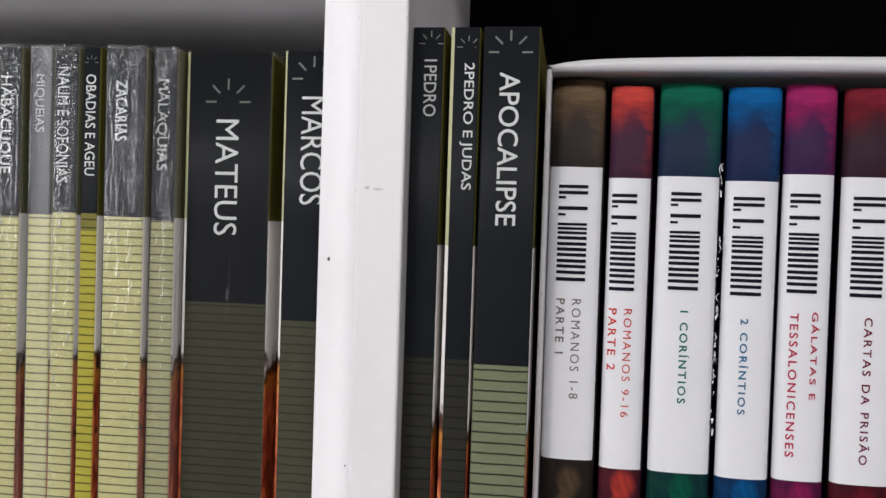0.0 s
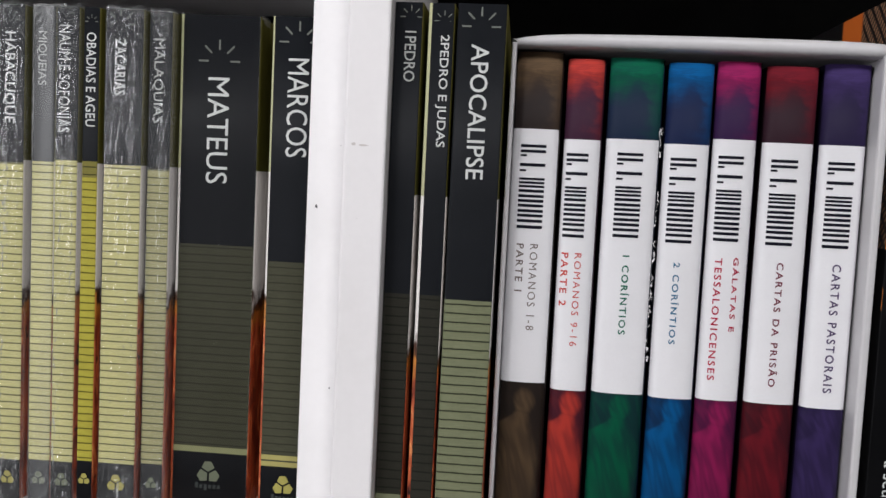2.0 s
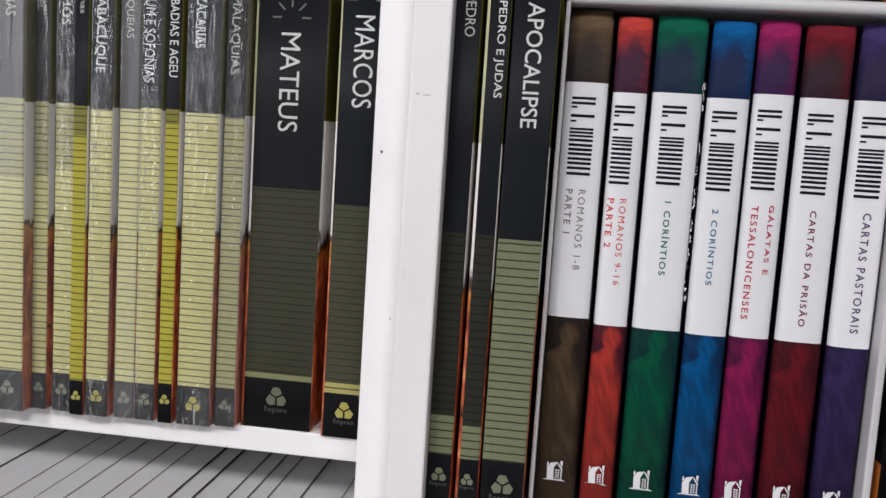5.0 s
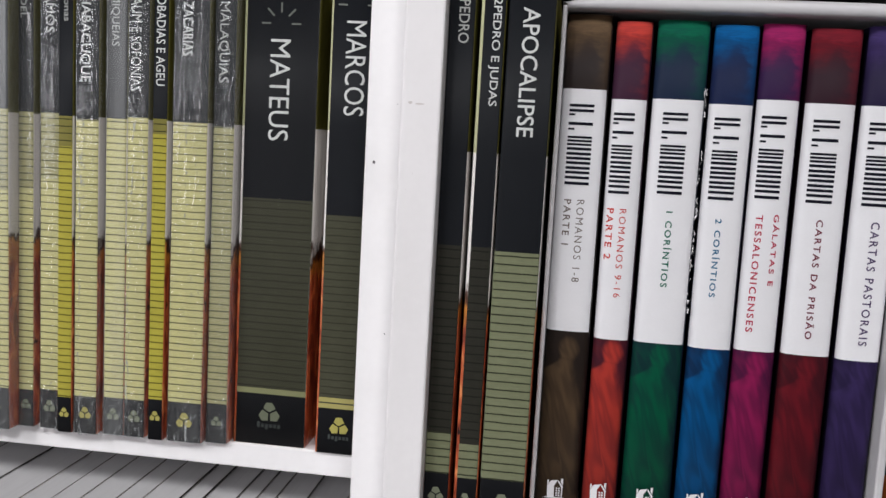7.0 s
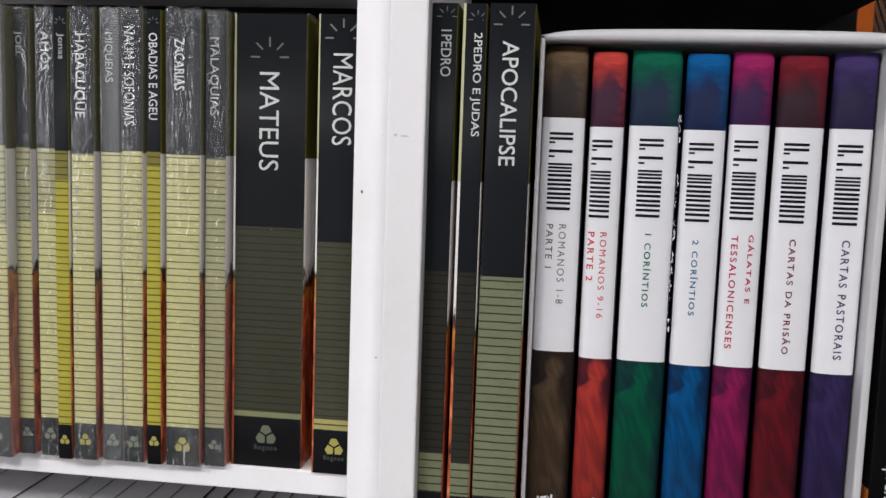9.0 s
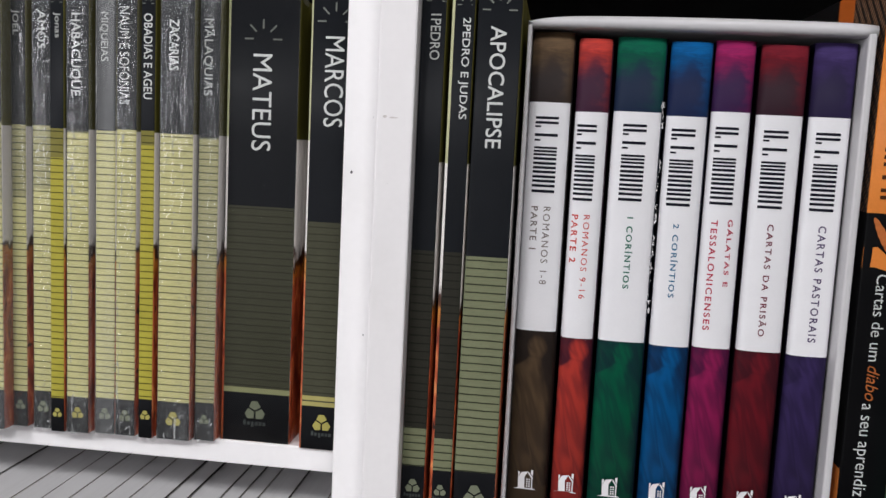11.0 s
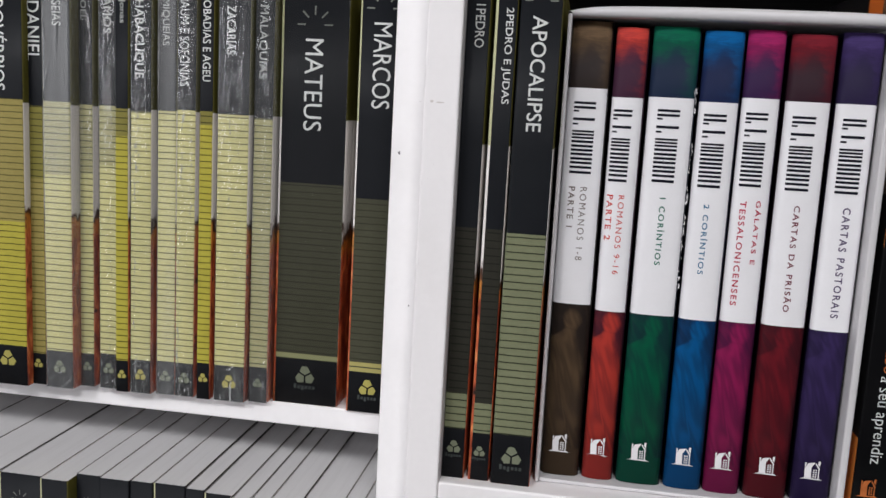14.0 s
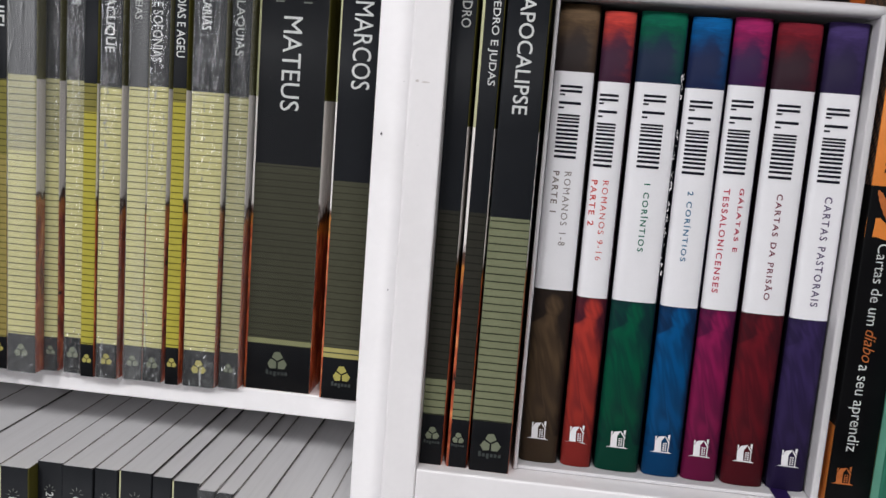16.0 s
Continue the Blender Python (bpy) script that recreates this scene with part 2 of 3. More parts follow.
COVER_OLIVE = printed("olive cover side", (94, 90, 40))
EDGE_OLIVE = printed("pale olive cover edge", (184, 184, 146))
COVER_FLAME = flame_material("charred pale cover side")
PAPER = paper_material("book leaves", (202, 201, 202))
RIM = plain("cut cover card", (176, 172, 168), 0.8)
PAPER_CREAM = paper_material("cream book leaves", (205, 196, 176))
INK = plain("pale title ink", (212, 214, 212), 0.5)
INK_GREY = plain("grey emblem ink", (116, 120, 114), 0.5)
INK_SOFT = plain("soft title ink", (178, 180, 177), 0.5)
INK_SAGE = plain("sage emblem ink", (116, 121, 102), 0.5)
INK_LIME = plain("lime emblem ink", (166, 158, 88), 0.5)
INK_DIM = plain("dim wordmark ink", (62, 66, 65), 0.5)
BROWN_INK = plain("dark brown ink", (70, 40, 24), 0.5)
INK_BLACK = plain("black name ink", (20, 20, 32), 0.5)
WHITE_INK = plain("white house ink", (222, 220, 222), 0.5)
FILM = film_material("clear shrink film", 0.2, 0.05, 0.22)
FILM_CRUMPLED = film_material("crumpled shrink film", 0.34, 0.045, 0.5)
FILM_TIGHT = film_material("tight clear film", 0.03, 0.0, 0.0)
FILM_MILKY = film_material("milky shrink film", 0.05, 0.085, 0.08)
LABEL = printed("white spine label", (231, 230, 233), 0.55, mottle=0.02)
CARD = board_material("white slipcase card", (204, 202, 204))
BLACK = printed("black cover print", (7, 7, 9), 0.5)
ORANGE = printed("orange cover print", (216, 128, 58), 0.42)
ORANGE_INK = plain("orange ink", (176, 100, 54), 0.5, 0.3)
TEAL = printed("teal cover print", (66, 150, 124), 0.4)
TEAL_PALE = printed("pale teal edge", (120, 190, 165), 0.4)
HATCH = hatch_material("black card with tan dashes")
RIBBON = plain("dark violet ribbon", (38, 24, 72), 0.6, 0.1)
GRIME = plain("dark scuff", (92, 88, 92), 0.7)
GRIME_PALE = plain("pale smudge", (214, 208, 206), 0.6)
PLASTER = plain("white ceiling paint", (226, 224, 222), 0.8, 0.03)
WALL = plain("grey wall paint", (100, 97, 96), 0.8, 0.04)
FLOOR = plain("dark grey floor tile", (62, 59, 58), 0.35, 0.06)


# ---------------------------------------------------------------- building helpers
def link_mesh(name, bm, mats, parent=None, label="", smooth=False):
    me = bpy.data.meshes.new(name)
    bm.normal_update()
    bm.to_mesh(me)
    bm.free()
    for m in mats if isinstance(mats, (list, tuple)) else [mats]:
        me.materials.append(m)
    if smooth:
        for p in me.polygons:
            p.use_smooth = True
    ob = new(name, me)
    if parent:
        ob.parent = parent
    if label:
        tagged(ob, label)
    return ob


def part(name, bm, mats, parent, label="", smooth=False):
    return link_mesh(name, bm, mats, parent, label, smooth)


def box(bm, x0, x1, y0, y1, z0, z1, bevel=0.0, mat=0):
    vs = [bm.verts.new(p) for p in ((x0, y0, z0), (x1, y0, z0), (x1, y1, z0), (x0, y1, z0), (x0, y0, z1), (x1, y0, z1), (x1, y1, z1), (x0, y1, z1))]
    fs = [bm.faces.new([vs[i] for i in q]) for q in ((3, 2, 1, 0), (4, 5, 6, 7), (0, 1, 5, 4), (1, 2, 6, 5), (2, 3, 7, 6), (3, 0, 4, 7))]
    for f in fs:
        f.material_index = mat
    if bevel:
        bmesh.ops.bevel(bm, geom=list({e for f in fs for e in f.edges}), offset=bevel, segments=2, affect="EDGES", profile=0.5)


def thing(name, m, label, category, group=""):
    ob = new(name)
    ob.empty_display_size = 0.02
    ob.matrix_world = m
    return tagged(ob, label, category, group)


def spine_y(x, w, r, bulge):
    """How far behind the spine's foremost line its surface lies, x from its middle."""
    y = bulge * min(1.0, abs(2 * x / w)) ** 2
    over = abs(x) - (w / 2 - r)
    if over > 0:
        y += r - math.sqrt(max(0.0, r * r - over * over))
    return y


def cover_mesh(w, h, d, spine, sides, r=0.0009, bulge=0.0, thick=0.0003, sliver=0.0):
    """A bent cover: spine and two boards, as one solid. spine, sides: (height of the band's top, material)."""
    mats, index = [], {}

    def slot(m):
        if m.name not in index:
            index[m.name] = len(mats)
            mats.append(m)
        return index[m.name]

    def band(bands, z):
        for top, m in bands:
            if z < top:
                return slot(m)
        return slot(bands[-1][1])

    xs = [-w / 2 + r * (1 - math.cos(a * math.pi / 8)) for a in range(5)]
    if sliver:
        xs.append(-w / 2 + max(sliver, r * 1.05))
    n = 7 if bulge else 2
    xs += [-w / 2 + r + (w - 2 * r) * i / n for i in range(1, n)]
    xs += [w / 2 - r * (1 - math.cos(a * math.pi / 8)) for a in range(4, -1, -1)]
    xs = sorted(set(round(x, 7) for x in xs))
    prof = [(-w / 2, d, "side")] + [(x, spine_y(x, w, r, bulge), "spine") for x in xs] + [(w / 2, d, "side")]
    inner = [(x * (w / 2 - thick) / (w / 2), y + (thick if k == "spine" else 0)) for x, y, k in prof]
    zs = sorted({0.0, h, *[min(t, h) for t, m in spine], *[min(t, h) for t, m in sides]})
    bm = bmesh.new()
    O = [[bm.verts.new((x, y, z)) for x, y, k in prof] for z in zs]
    I = [[bm.verts.new((x, y, z)) for x, y in inner] for z in (0.0, h)]
    last = len(prof) - 1
    for j in range(len(zs) - 1):
        zm = (zs[j] + zs[j + 1]) / 2
        for i in range(last):
            f = bm.faces.new((O[j][i], O[j][i + 1], O[j + 1][i + 1], O[j + 1][i]))
            xm = (prof[i][0] + prof[i + 1][0]) / 2
            side = i in (0, last - 1) or (sliver and xm < -w / 2 + sliver) or (xm > w / 2 - r * 0.35)
            if sliver and i != 0 and xm < -w / 2 + sliver and zm > sides[-2][0]:
                f.material_index = slot(EDGE_OLIVE)
            else:
                f.material_index = band(sides if side else spine, zm)
            f.smooth = 0 < i < last - 1
    for i in range(last):
        bm.faces.new((I[0][i + 1], I[0][i], I[1][i], I[1][i + 1]))
        bm.faces.new((O[-1][i], O[-1][i + 1], I[1][i + 1], I[1][i])).material_index = slot(RIM) if i in (0, last - 1) else band(spine, h - 1e-5)
        bm.faces.new((O[0][i + 1], O[0][i], I[0][i], I[0][i + 1]))
    return bm, mats


def page_mesh(w, h, d, inset=0.0003, thick=0.00032, foot=0.0002, front=0.0):
    bm = bmesh.new()
    box(bm, -w / 2 + thick, w / 2 - thick, 0.0012 + front, d - inset, foot, h - inset)
    return bm


def letters(body, bold=0.0, track=1.0, slope=0.0):
    """The outline of a line of text as flat points and faces."""
    cu = bpy.data.curves.new("lettering", "FONT")
    cu.body, cu.size, cu.resolution_u, cu.offset, cu.space_character = body, 1.0, 3, 0.0 if "M" in body else bold, track
    cu.shear = slope
    ob = new("lettering", cu)
    dg = bpy.context.evaluated_depsgraph_get()
    me = bpy.data.meshes.new_from_object(ob.evaluated_get(dg))
    pts = [tuple(v.co) for v in me.vertices]
    faces = [tuple(p.vertices) for p in me.polygons]
    bpy.data.objects.remove(ob)
    bpy.data.curves.remove(cu)
    bpy.data.meshes.remove(me)
    return pts, faces


def spine_text(body, x0, x1, z0, z1, surf, bold=0.0, lift=0.00016, track=1.0, slope=0.0):
    """Text that reads downwards between z1 and z0, its letters' feet at x0 and heads at x1."""
    pts, faces = letters(body, bold, track, slope)
    lo = [min(p[k] for p in pts) for k in (0, 1)]
    hi = [max(p[k] for p in pts) for k in (0, 1)]
    bm = bmesh.new()
    vs = []
    for p in pts:
        u, v = (p[0] - lo[0]) / (hi[0] - lo[0]), (p[1] - lo[1]) / (hi[1] - lo[1])
        x = x0 + (x1 - x0) * v
        vs.append(bm.verts.new((x, surf(x) - lift, z1 - (z1 - z0) * u)))
    for f in faces:
        try:
            bm.faces.new([vs[i] for i in f])
        except ValueError:
            pass
    for f in bm.faces:
        f.normal_update()
        if f.normal.y > 0:
            f.normal_flip()
    return bm


def flat_shape(bm, pts, surf, lift=0.00016):
    f = bm.faces.new([bm.verts.new((x, surf(x) - lift, z)) for x, z in pts])
    f.normal_update()
    if f.normal.y > 0:
        f.normal_flip()


def bars(parent, mat, x0, x1, z0, z1, cuts, surf, lift=0.00016):
    """A line of plain bars between z1 and z0, each a part. cuts: the shares of bar, gap, bar, gap ..."""
    total, z = sum(cuts), z1
    for k, c in enumerate(cuts):
        step = (z1 - z0) * c / total
        if k % 2 == 0:
            bm = bmesh.new()
            short = 0.25 if c < 0.9 else 1.0
            for i in range(6):
                a, b = x0 + (x1 - x0) * short * i / 6, x0 + (x1 - x0) * short * (i + 1) / 6
                flat_shape(bm, [(a, z - step), (b, z - step), (b, z), (a, z)], surf, lift)
            part("name_bar", bm, mat, parent)
        z -= step


def rays(cx, cz, r0, r1, thick, surf):
    bm = bmesh.new()
    for a in (0, 45, 90, 135, 180):
        c, s = math.cos(radians(a)), math.sin(radians(a))
        q = [(r0, -thick / 2), (r1, -thick / 2), (r1, thick / 2), (r0, thick / 2)]
        flat_shape(bm, [(cx + c * u - s * v, cz + s * u + c * v) for u, v in q], surf)
    return bm


def trefoil(cx, cz, size, surf):
    """A publisher's device as plain shapes: three leaning blocks round a gap."""
    bm = bmesh.new()
    P = lambda r, a: (cx + size * r * math.cos(radians(a)), cz + size * (r * math.sin(radians(a)) - 0.08))
    for a in (88, 206, 328):
        flat_shape(bm, [P(*p) for p in ((0.05, a + 4), (0.41, a + 55), (0.60, a + 21), (0.60, a - 12), (0.42, a - 50))], surf)
    return bm


def house_mark(cx, cz, size, surf):
    """A small house as plain shapes with dark panes."""
    bm = bmesh.new()
    S = lambda u, v: (cx + u * size, cz + v * size)
    out = lambda x: surf(x) - 0.0003
    flat_shape(bm, [S(*p) for p in ((-0.34, -0.42), (-0.03, -0.42), (-0.05, 0.12), (0.12, 0.40), (-0.2, 0.34), (-0.36, 0.08))], out)
    flat_shape(bm, [S(*p) for p in ((-0.36, 0.12), (-0.29, 0.22), (-0.29, 0.36), (-0.36, 0.36))], out)
    flat_shape(bm, [S(*p) for p in ((0.12, 0.40), (0.12, 0.30), (0.30, 0.04), (0.37, 0.06))], out)
    flat_shape(bm, [S(*p) for p in ((0.24, 0.30), (0.34, 0.16), (0.35, 0.47), (0.25, 0.47))], out)
    flat_shape(bm, [S(*p) for p in ((0.28, -0.42), (0.33, -0.42), (0.33, 0.06), (0.28, 0.08))], out)
    flat_shape(bm, [S(*p) for p in ((-0.56, -0.5), (0.52, -0.5), (0.36, -0.42), (-0.34, -0.42))], out)
    for r in range(4):
        for c in range(2):
            u, v = 0.035 + 0.11 * c, -0.36 + 0.11 * r
            flat_shape(bm, [S(u, v), S(u + 0.075, v), S(u + 0.075, v + 0.07), S(u, v + 0.07)], out)
    return bm


def wrap_mesh(w, h, r, seed, crease, lines=3, flecks=None, first=-0.86, columns=(), d=0.05):
    """Loose clear film over the spine and round both edges, with long upright creases, short puckers and gathered ends."""
    rng = np.random.RandomState(seed)
    across, up = 52, 280
    s = np.linspace(-1.12, 1.12, across + 1)
    x = np.clip(s, -1, 1) * (w / 2 + 0.0004)
    back = np.maximum(0.0, np.abs(s) - 1) * d * 2
    U, T = np.meshgrid(s, np.linspace(0, 1, up + 1))
    mm = 0.001 / (w / 2)
    amp = np.zeros_like(U)
    ripple = lambda: np.clip(0.6 + 0.4 * np.sin(T * h * 6.283 / rng.uniform(0.006, 0.016) + rng.uniform(0, 6) + U * 4) + 0.35 * np.sin(T * h * 6.283 / rng.uniform(0.0026, 0.005) + rng.uniform(0, 6) - U * 6), 0.05, 1.3)
    for k in range(lines):
        c = first if k == 0 else rng.uniform(-0.7, 0.8)
        path = c + rng.uniform(-0.18, 0.18) * (T - 0.5) + mm * (0.5 * np.sin(7 * T + 9 * c) + 0.25 * np.sin(23 * T + c))
        wide, wave = (1.5, 0.75) if flecks == 0 else (1.0, ripple())
        gate = np.clip(1.6 - 5 * np.abs(T - 0.42), 0, 1) if flecks == 0 else np.clip(0.35 + 0.9 * np.sin(T * rng.uniform(4, 11) + rng.uniform(0, 6)), 0.05, 1)
        amp += gate * wave * rng.uniform(0.7, 1.2) * np.exp(-((U - path) / (mm * wide * rng.uniform(0.35, 0.6))) ** 2)
    count = int(10 * crease ** 2) if flecks is None else flecks
    for k in range(count):
        c, t = rng.uniform(-0.9, 0.9), rng.uniform(0.08, 0.98)
        tilt = rng.uniform(-4, 4) * mm / 0.03
        amp += ripple() * rng.uniform(0.45, 1.1) * np.exp(-((U - c - tilt * (T - t)) / (mm * rng.uniform(0.2, 0.36))) ** 2 - ((T - t) / rng.uniform(0.006, 0.03)) ** 2)
    for c, low, high, gain in columns:
        for k in range(int(46 * (high - low) * gain) + 4):
            t = rng.uniform(low, high)
            cc = c + 0.12 * math.sin(5 * t + seed) + rng.normal(0, 0.5 + 0.25 * gain) * mm
            tilt = rng.uniform(-5, 5) * mm / 0.1
            amp += ripple() * rng.uniform(0.6, 1.4) * np.exp(-((U - cc - tilt * (T - t)) / (mm * rng.uniform(0.13, 0.26))) ** 2 - ((T - t) / rng.uniform(0.006, 0.055)) ** 2)
    if count:
        for c in (-0.96, 0.95):
            amp += 0.55 * np.clip(0.4 + np.sin(T * rng.uniform(5, 9) + rng.uniform(0, 6)), 0.1, 1) * np.exp(-((U - c) / (mm * 0.22)) ** 2)
    amp = np.minimum(amp, 1.7)
    # crease heights that the film's painted white highlights follow
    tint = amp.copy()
    for k in range(int(44 * crease) if count else 0):
        t = rng.uniform(-0.01, 0.1) if k % 3 else rng.uniform(0.93, 1.0)
        c, tilt = rng.uniform(-0.9, 0.9), rng.uniform(-30, 30) * mm / 0.1
        amp += rng.uniform(0.6, 1.2) * np.exp(-((U - c - tilt * (T - t)) / (mm * rng.uniform(0.35, 0.7))) ** 2 - ((T - t) / rng.uniform(0.006, 0.02)) ** 2)
    slack = 0.5 + 0.5 * np.sin(3.1 * T + seed) * np.sin(2.4 * U + seed)
    base = np.array([spine_y(max(-w / 2, min(w / 2, v)), w, r, 0) for v in x]) + back - 0.00035
    Y = base[None, :] - 0.00042 * amp * min(1.3, 0.6 + 0.4 * crease) - 0.0002 * slack
    rag = 0.0004 * crease * np.clip(np.sin(U[0] * 5 + seed) + 0.6 * np.sin(U[0] * 13 + seed), -0.5, 1.4)
    bm = bmesh.new()
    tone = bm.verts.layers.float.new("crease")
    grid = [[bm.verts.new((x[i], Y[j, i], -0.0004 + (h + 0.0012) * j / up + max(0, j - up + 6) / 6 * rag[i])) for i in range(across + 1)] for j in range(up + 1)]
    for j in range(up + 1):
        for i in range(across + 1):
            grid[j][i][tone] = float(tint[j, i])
    for j in range(up):
        for i in range(across):
            bm.faces.new((grid[j][i], grid[j][i + 1], grid[j + 1][i + 1], grid[j + 1][i]))
    return bm


# ---------------------------------------------------------------- room
def slab(name, label, x0, x1, y0, y1, z0, z1, mat):
    bm = bmesh.new()
    box(bm, x0, x1, y0, y1, z0, z1)
    return tagged(link_mesh(name, bm, mat), label, name.split("_")[0], kind="structure")


slab("floor", "dark grey tiled floor of the room", -2.4, 2.4, -4.3, 0.72, -0.1, 0.0, FLOOR)
slab("ceiling", "white painted ceiling of the room", -2.4, 2.4, -4.3, 0.72, 2.6, 2.7, PLASTER)
slab("wall_north", "grey painted wall behind the bookcases", -2.4, 2.4, 0.496, 0.72, 0.0, 2.6, WALL)
slab("wall_south", "grey painted wall across the room", -2.4, 2.4, -4.42, -4.3, 0.0, 2.6, WALL)
slab("wall_east", "grey painted side wall", 2.4, 2.52, -4.3, 0.72, 0.0, 2.6, WALL)
bm = bmesh.new()
for q in ((-4.3, WIN[0], 0.0, 2.6), (WIN[1], 0.72, 0.0, 2.6), (WIN[0], WIN[1], 0.0, WIN[2]), (WIN[0], WIN[1], WIN[3], 2.6)):
    box(bm, -2.52, -2.4, q[0], q[1], q[2], q[3])
tagged(link_mesh("wall_west", bm, WALL), "grey painted side wall with a window opening", "wall", kind="structure")
win = tagged(new("window_1"), "white framed window with clear panes", "window", kind="structure")
win.matrix_world = pose(-2.46, (WIN[0] + WIN[1]) / 2, WIN[2], 0, 0, -90)
ww, wh = (WIN[1] - WIN[0]) / 2, WIN[3] - WIN[2]
for q in ((-ww, -ww + 0.05, 0, wh), (ww - 0.05, ww, 0, wh), (-0.025, 0.025, 0.05, wh - 0.05), (-ww + 0.05, ww - 0.05, 0, 0.05), (-ww + 0.05, ww - 0.05, wh - 0.05, wh)):
    bm = bmesh.new()
    box(bm, q[0], q[1], -0.03, 0.03, q[2], q[3], 0.003)
    link_mesh("window_frame", bm, PLASTER, win)
GLASS = bpy.data.materials.new("window glass")
GLASS.use_nodes = True
GLASS.node_tree.nodes["Principled BSDF"].inputs["Transmission Weight"].default_value = 1.0
GLASS.node_tree.nodes["Principled BSDF"].inputs["Roughness"].default_value = 0.0
for a, b in ((-ww + 0.05, -0.025), (0.025, ww - 0.05)):
    bm = bmesh.new()
    box(bm, a, b, -0.003, 0.003, 0.05, wh - 0.05)
    link_mesh("pane", bm, GLASS, win).visible_shadow = False

GLOW = bpy.data.materials.new("lit diffuser")
GLOW.use_nodes = True
GLOW.node_tree.nodes["Principled BSDF"].inputs["Base Color"].default_value = (0.9, 0.9, 0.9, 1)
GLOW.node_tree.nodes["Principled BSDF"].inputs["Emission Color"].default_value = (1.0, 0.965, 0.99, 1)
GLOW.node_tree.nodes["Principled BSDF"].inputs["Emission Strength"].default_value = 3.0
for lx, ly in LAMPS:
    lamp = thing("ceiling_light", pose(lx, ly, 2.6), "square white ceiling light panel, switched on", "ceiling light", "ceiling lights")
    bm = bmesh.new()
    box(bm, -0.31, 0.31, -0.31, 0.31, -0.03, 0.0, 0.004)
    part("frame", bm, PLASTER, lamp)
    bm = bmesh.new()
    box(bm, -0.29, 0.29, -0.29, 0.29, -0.036, -0.03)
    part("diffuser", bm, GLOW, lamp)


# ---------------------------------------------------------------- bookcases
def board(name, parent, x0, x1, y0, y1, z0, z1, label="", mat=None, bevel=0.0009):
    bm = bmesh.new()
    box(bm, x0, x1, y0, y1, z0, z1, bevel)
    return part(name, bm, mat or BOARD, parent, label)


SEAM = -0.0676
BACK, BACK_B = 0.488, 0.43
case_a = thing("bookcase", pose(0, 0, 0), "tall white board bookcase with its shelves set back", "bookcase", "white bookcases")
side_a = board("side_panel", case_a, -0.0852, SEAM - 0.0002, 0.2935, BACK, 0, 2.05, "white upright board with a dark speck")
board("side_panel", case_a, -0.80, -0.7825, 0.2925, BACK, 0, 2.05)
for z0, z1 in ((0.08, 0.0923), (0.42, 0.4323), (0.778, 0.7903), (1.0362, 1.0485), (1.2916, 1.3039), (1.62, 1.6323)):
    board("shelf", case_a, -0.7825, -0.0852, 0.3395, BACK - 0.006, z0, z1)
board("top_panel", case_a, -0.80, SEAM - 0.0002, 0.2925, BACK, 2.05, 2.066)
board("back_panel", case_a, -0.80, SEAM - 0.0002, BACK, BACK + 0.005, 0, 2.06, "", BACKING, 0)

case_b = thing("bookcase", pose(0, 0, 0), "tall white board bookcase standing a little further forward", "bookcase", "white bookcases")
side_b = board("side_panel", case_b, SEAM, -0.0524, 0.2735, BACK_B, 0, 2.05, "cream-white upright board with a faint smudge", BOARD_CREAM)
board("side_panel", case_b, 0.72, 0.7357, 0.2735, BACK_B, 0, 2.05, "", BOARD_CREAM)
for z0, z1 in ((0.08, 0.0955), (0.40, 0.4155), (0.74, 0.7555), (1.027, 1.0425), (1.362, 1.3775), (1.66, 1.6755)):
    board("shelf", case_b, -0.0524, 0.72, 0.2742, BACK_B - 0.006, z0, z1, "", BOARD_CREAM)
board("top_panel", case_b, SEAM, 0.7357, 0.2735, BACK_B, 2.05, 2.066, "", BOARD_CREAM)
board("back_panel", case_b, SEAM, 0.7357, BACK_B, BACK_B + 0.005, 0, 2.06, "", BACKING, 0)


def blot(name, parent, cx, cz, y, rx, rz, mat, seed):
    rnd = random.Random(seed)
    bm = bmesh.new()
    flat_shape(bm, [(cx + rx * math.cos(a * 0.628) * rnd.uniform(0.6, 1), cz + rz * math.sin(a * 0.628) * rnd.uniform(0.6, 1)) for a in range(10)], lambda x: y, 0.00012)
    part(name, bm, mat, parent)


blot("speck", side_a, -0.0812, 1.188, 0.2935, 0.0006, 0.0009, GRIME, 3)
blot("speck", side_a, -0.0735, 1.118, 0.2935, 0.0003, 0.0005, GRIME, 4)
blot("smudge", side_b, -0.0640, 1.2115, 0.2735, 0.0009, 0.0007, GRIME_PALE, 5)
blot("smudge", side_b, -0.0605, 1.2112, 0.2735, 0.0022, 0.0004, GRIME_PALE, 6)

# ---------------------------------------------------------------- commentary paperbacks
DEPTH = 0.142
SIDES = [(0.1515, COVER_FLAME), (1.0, COVER_OLIVE)]


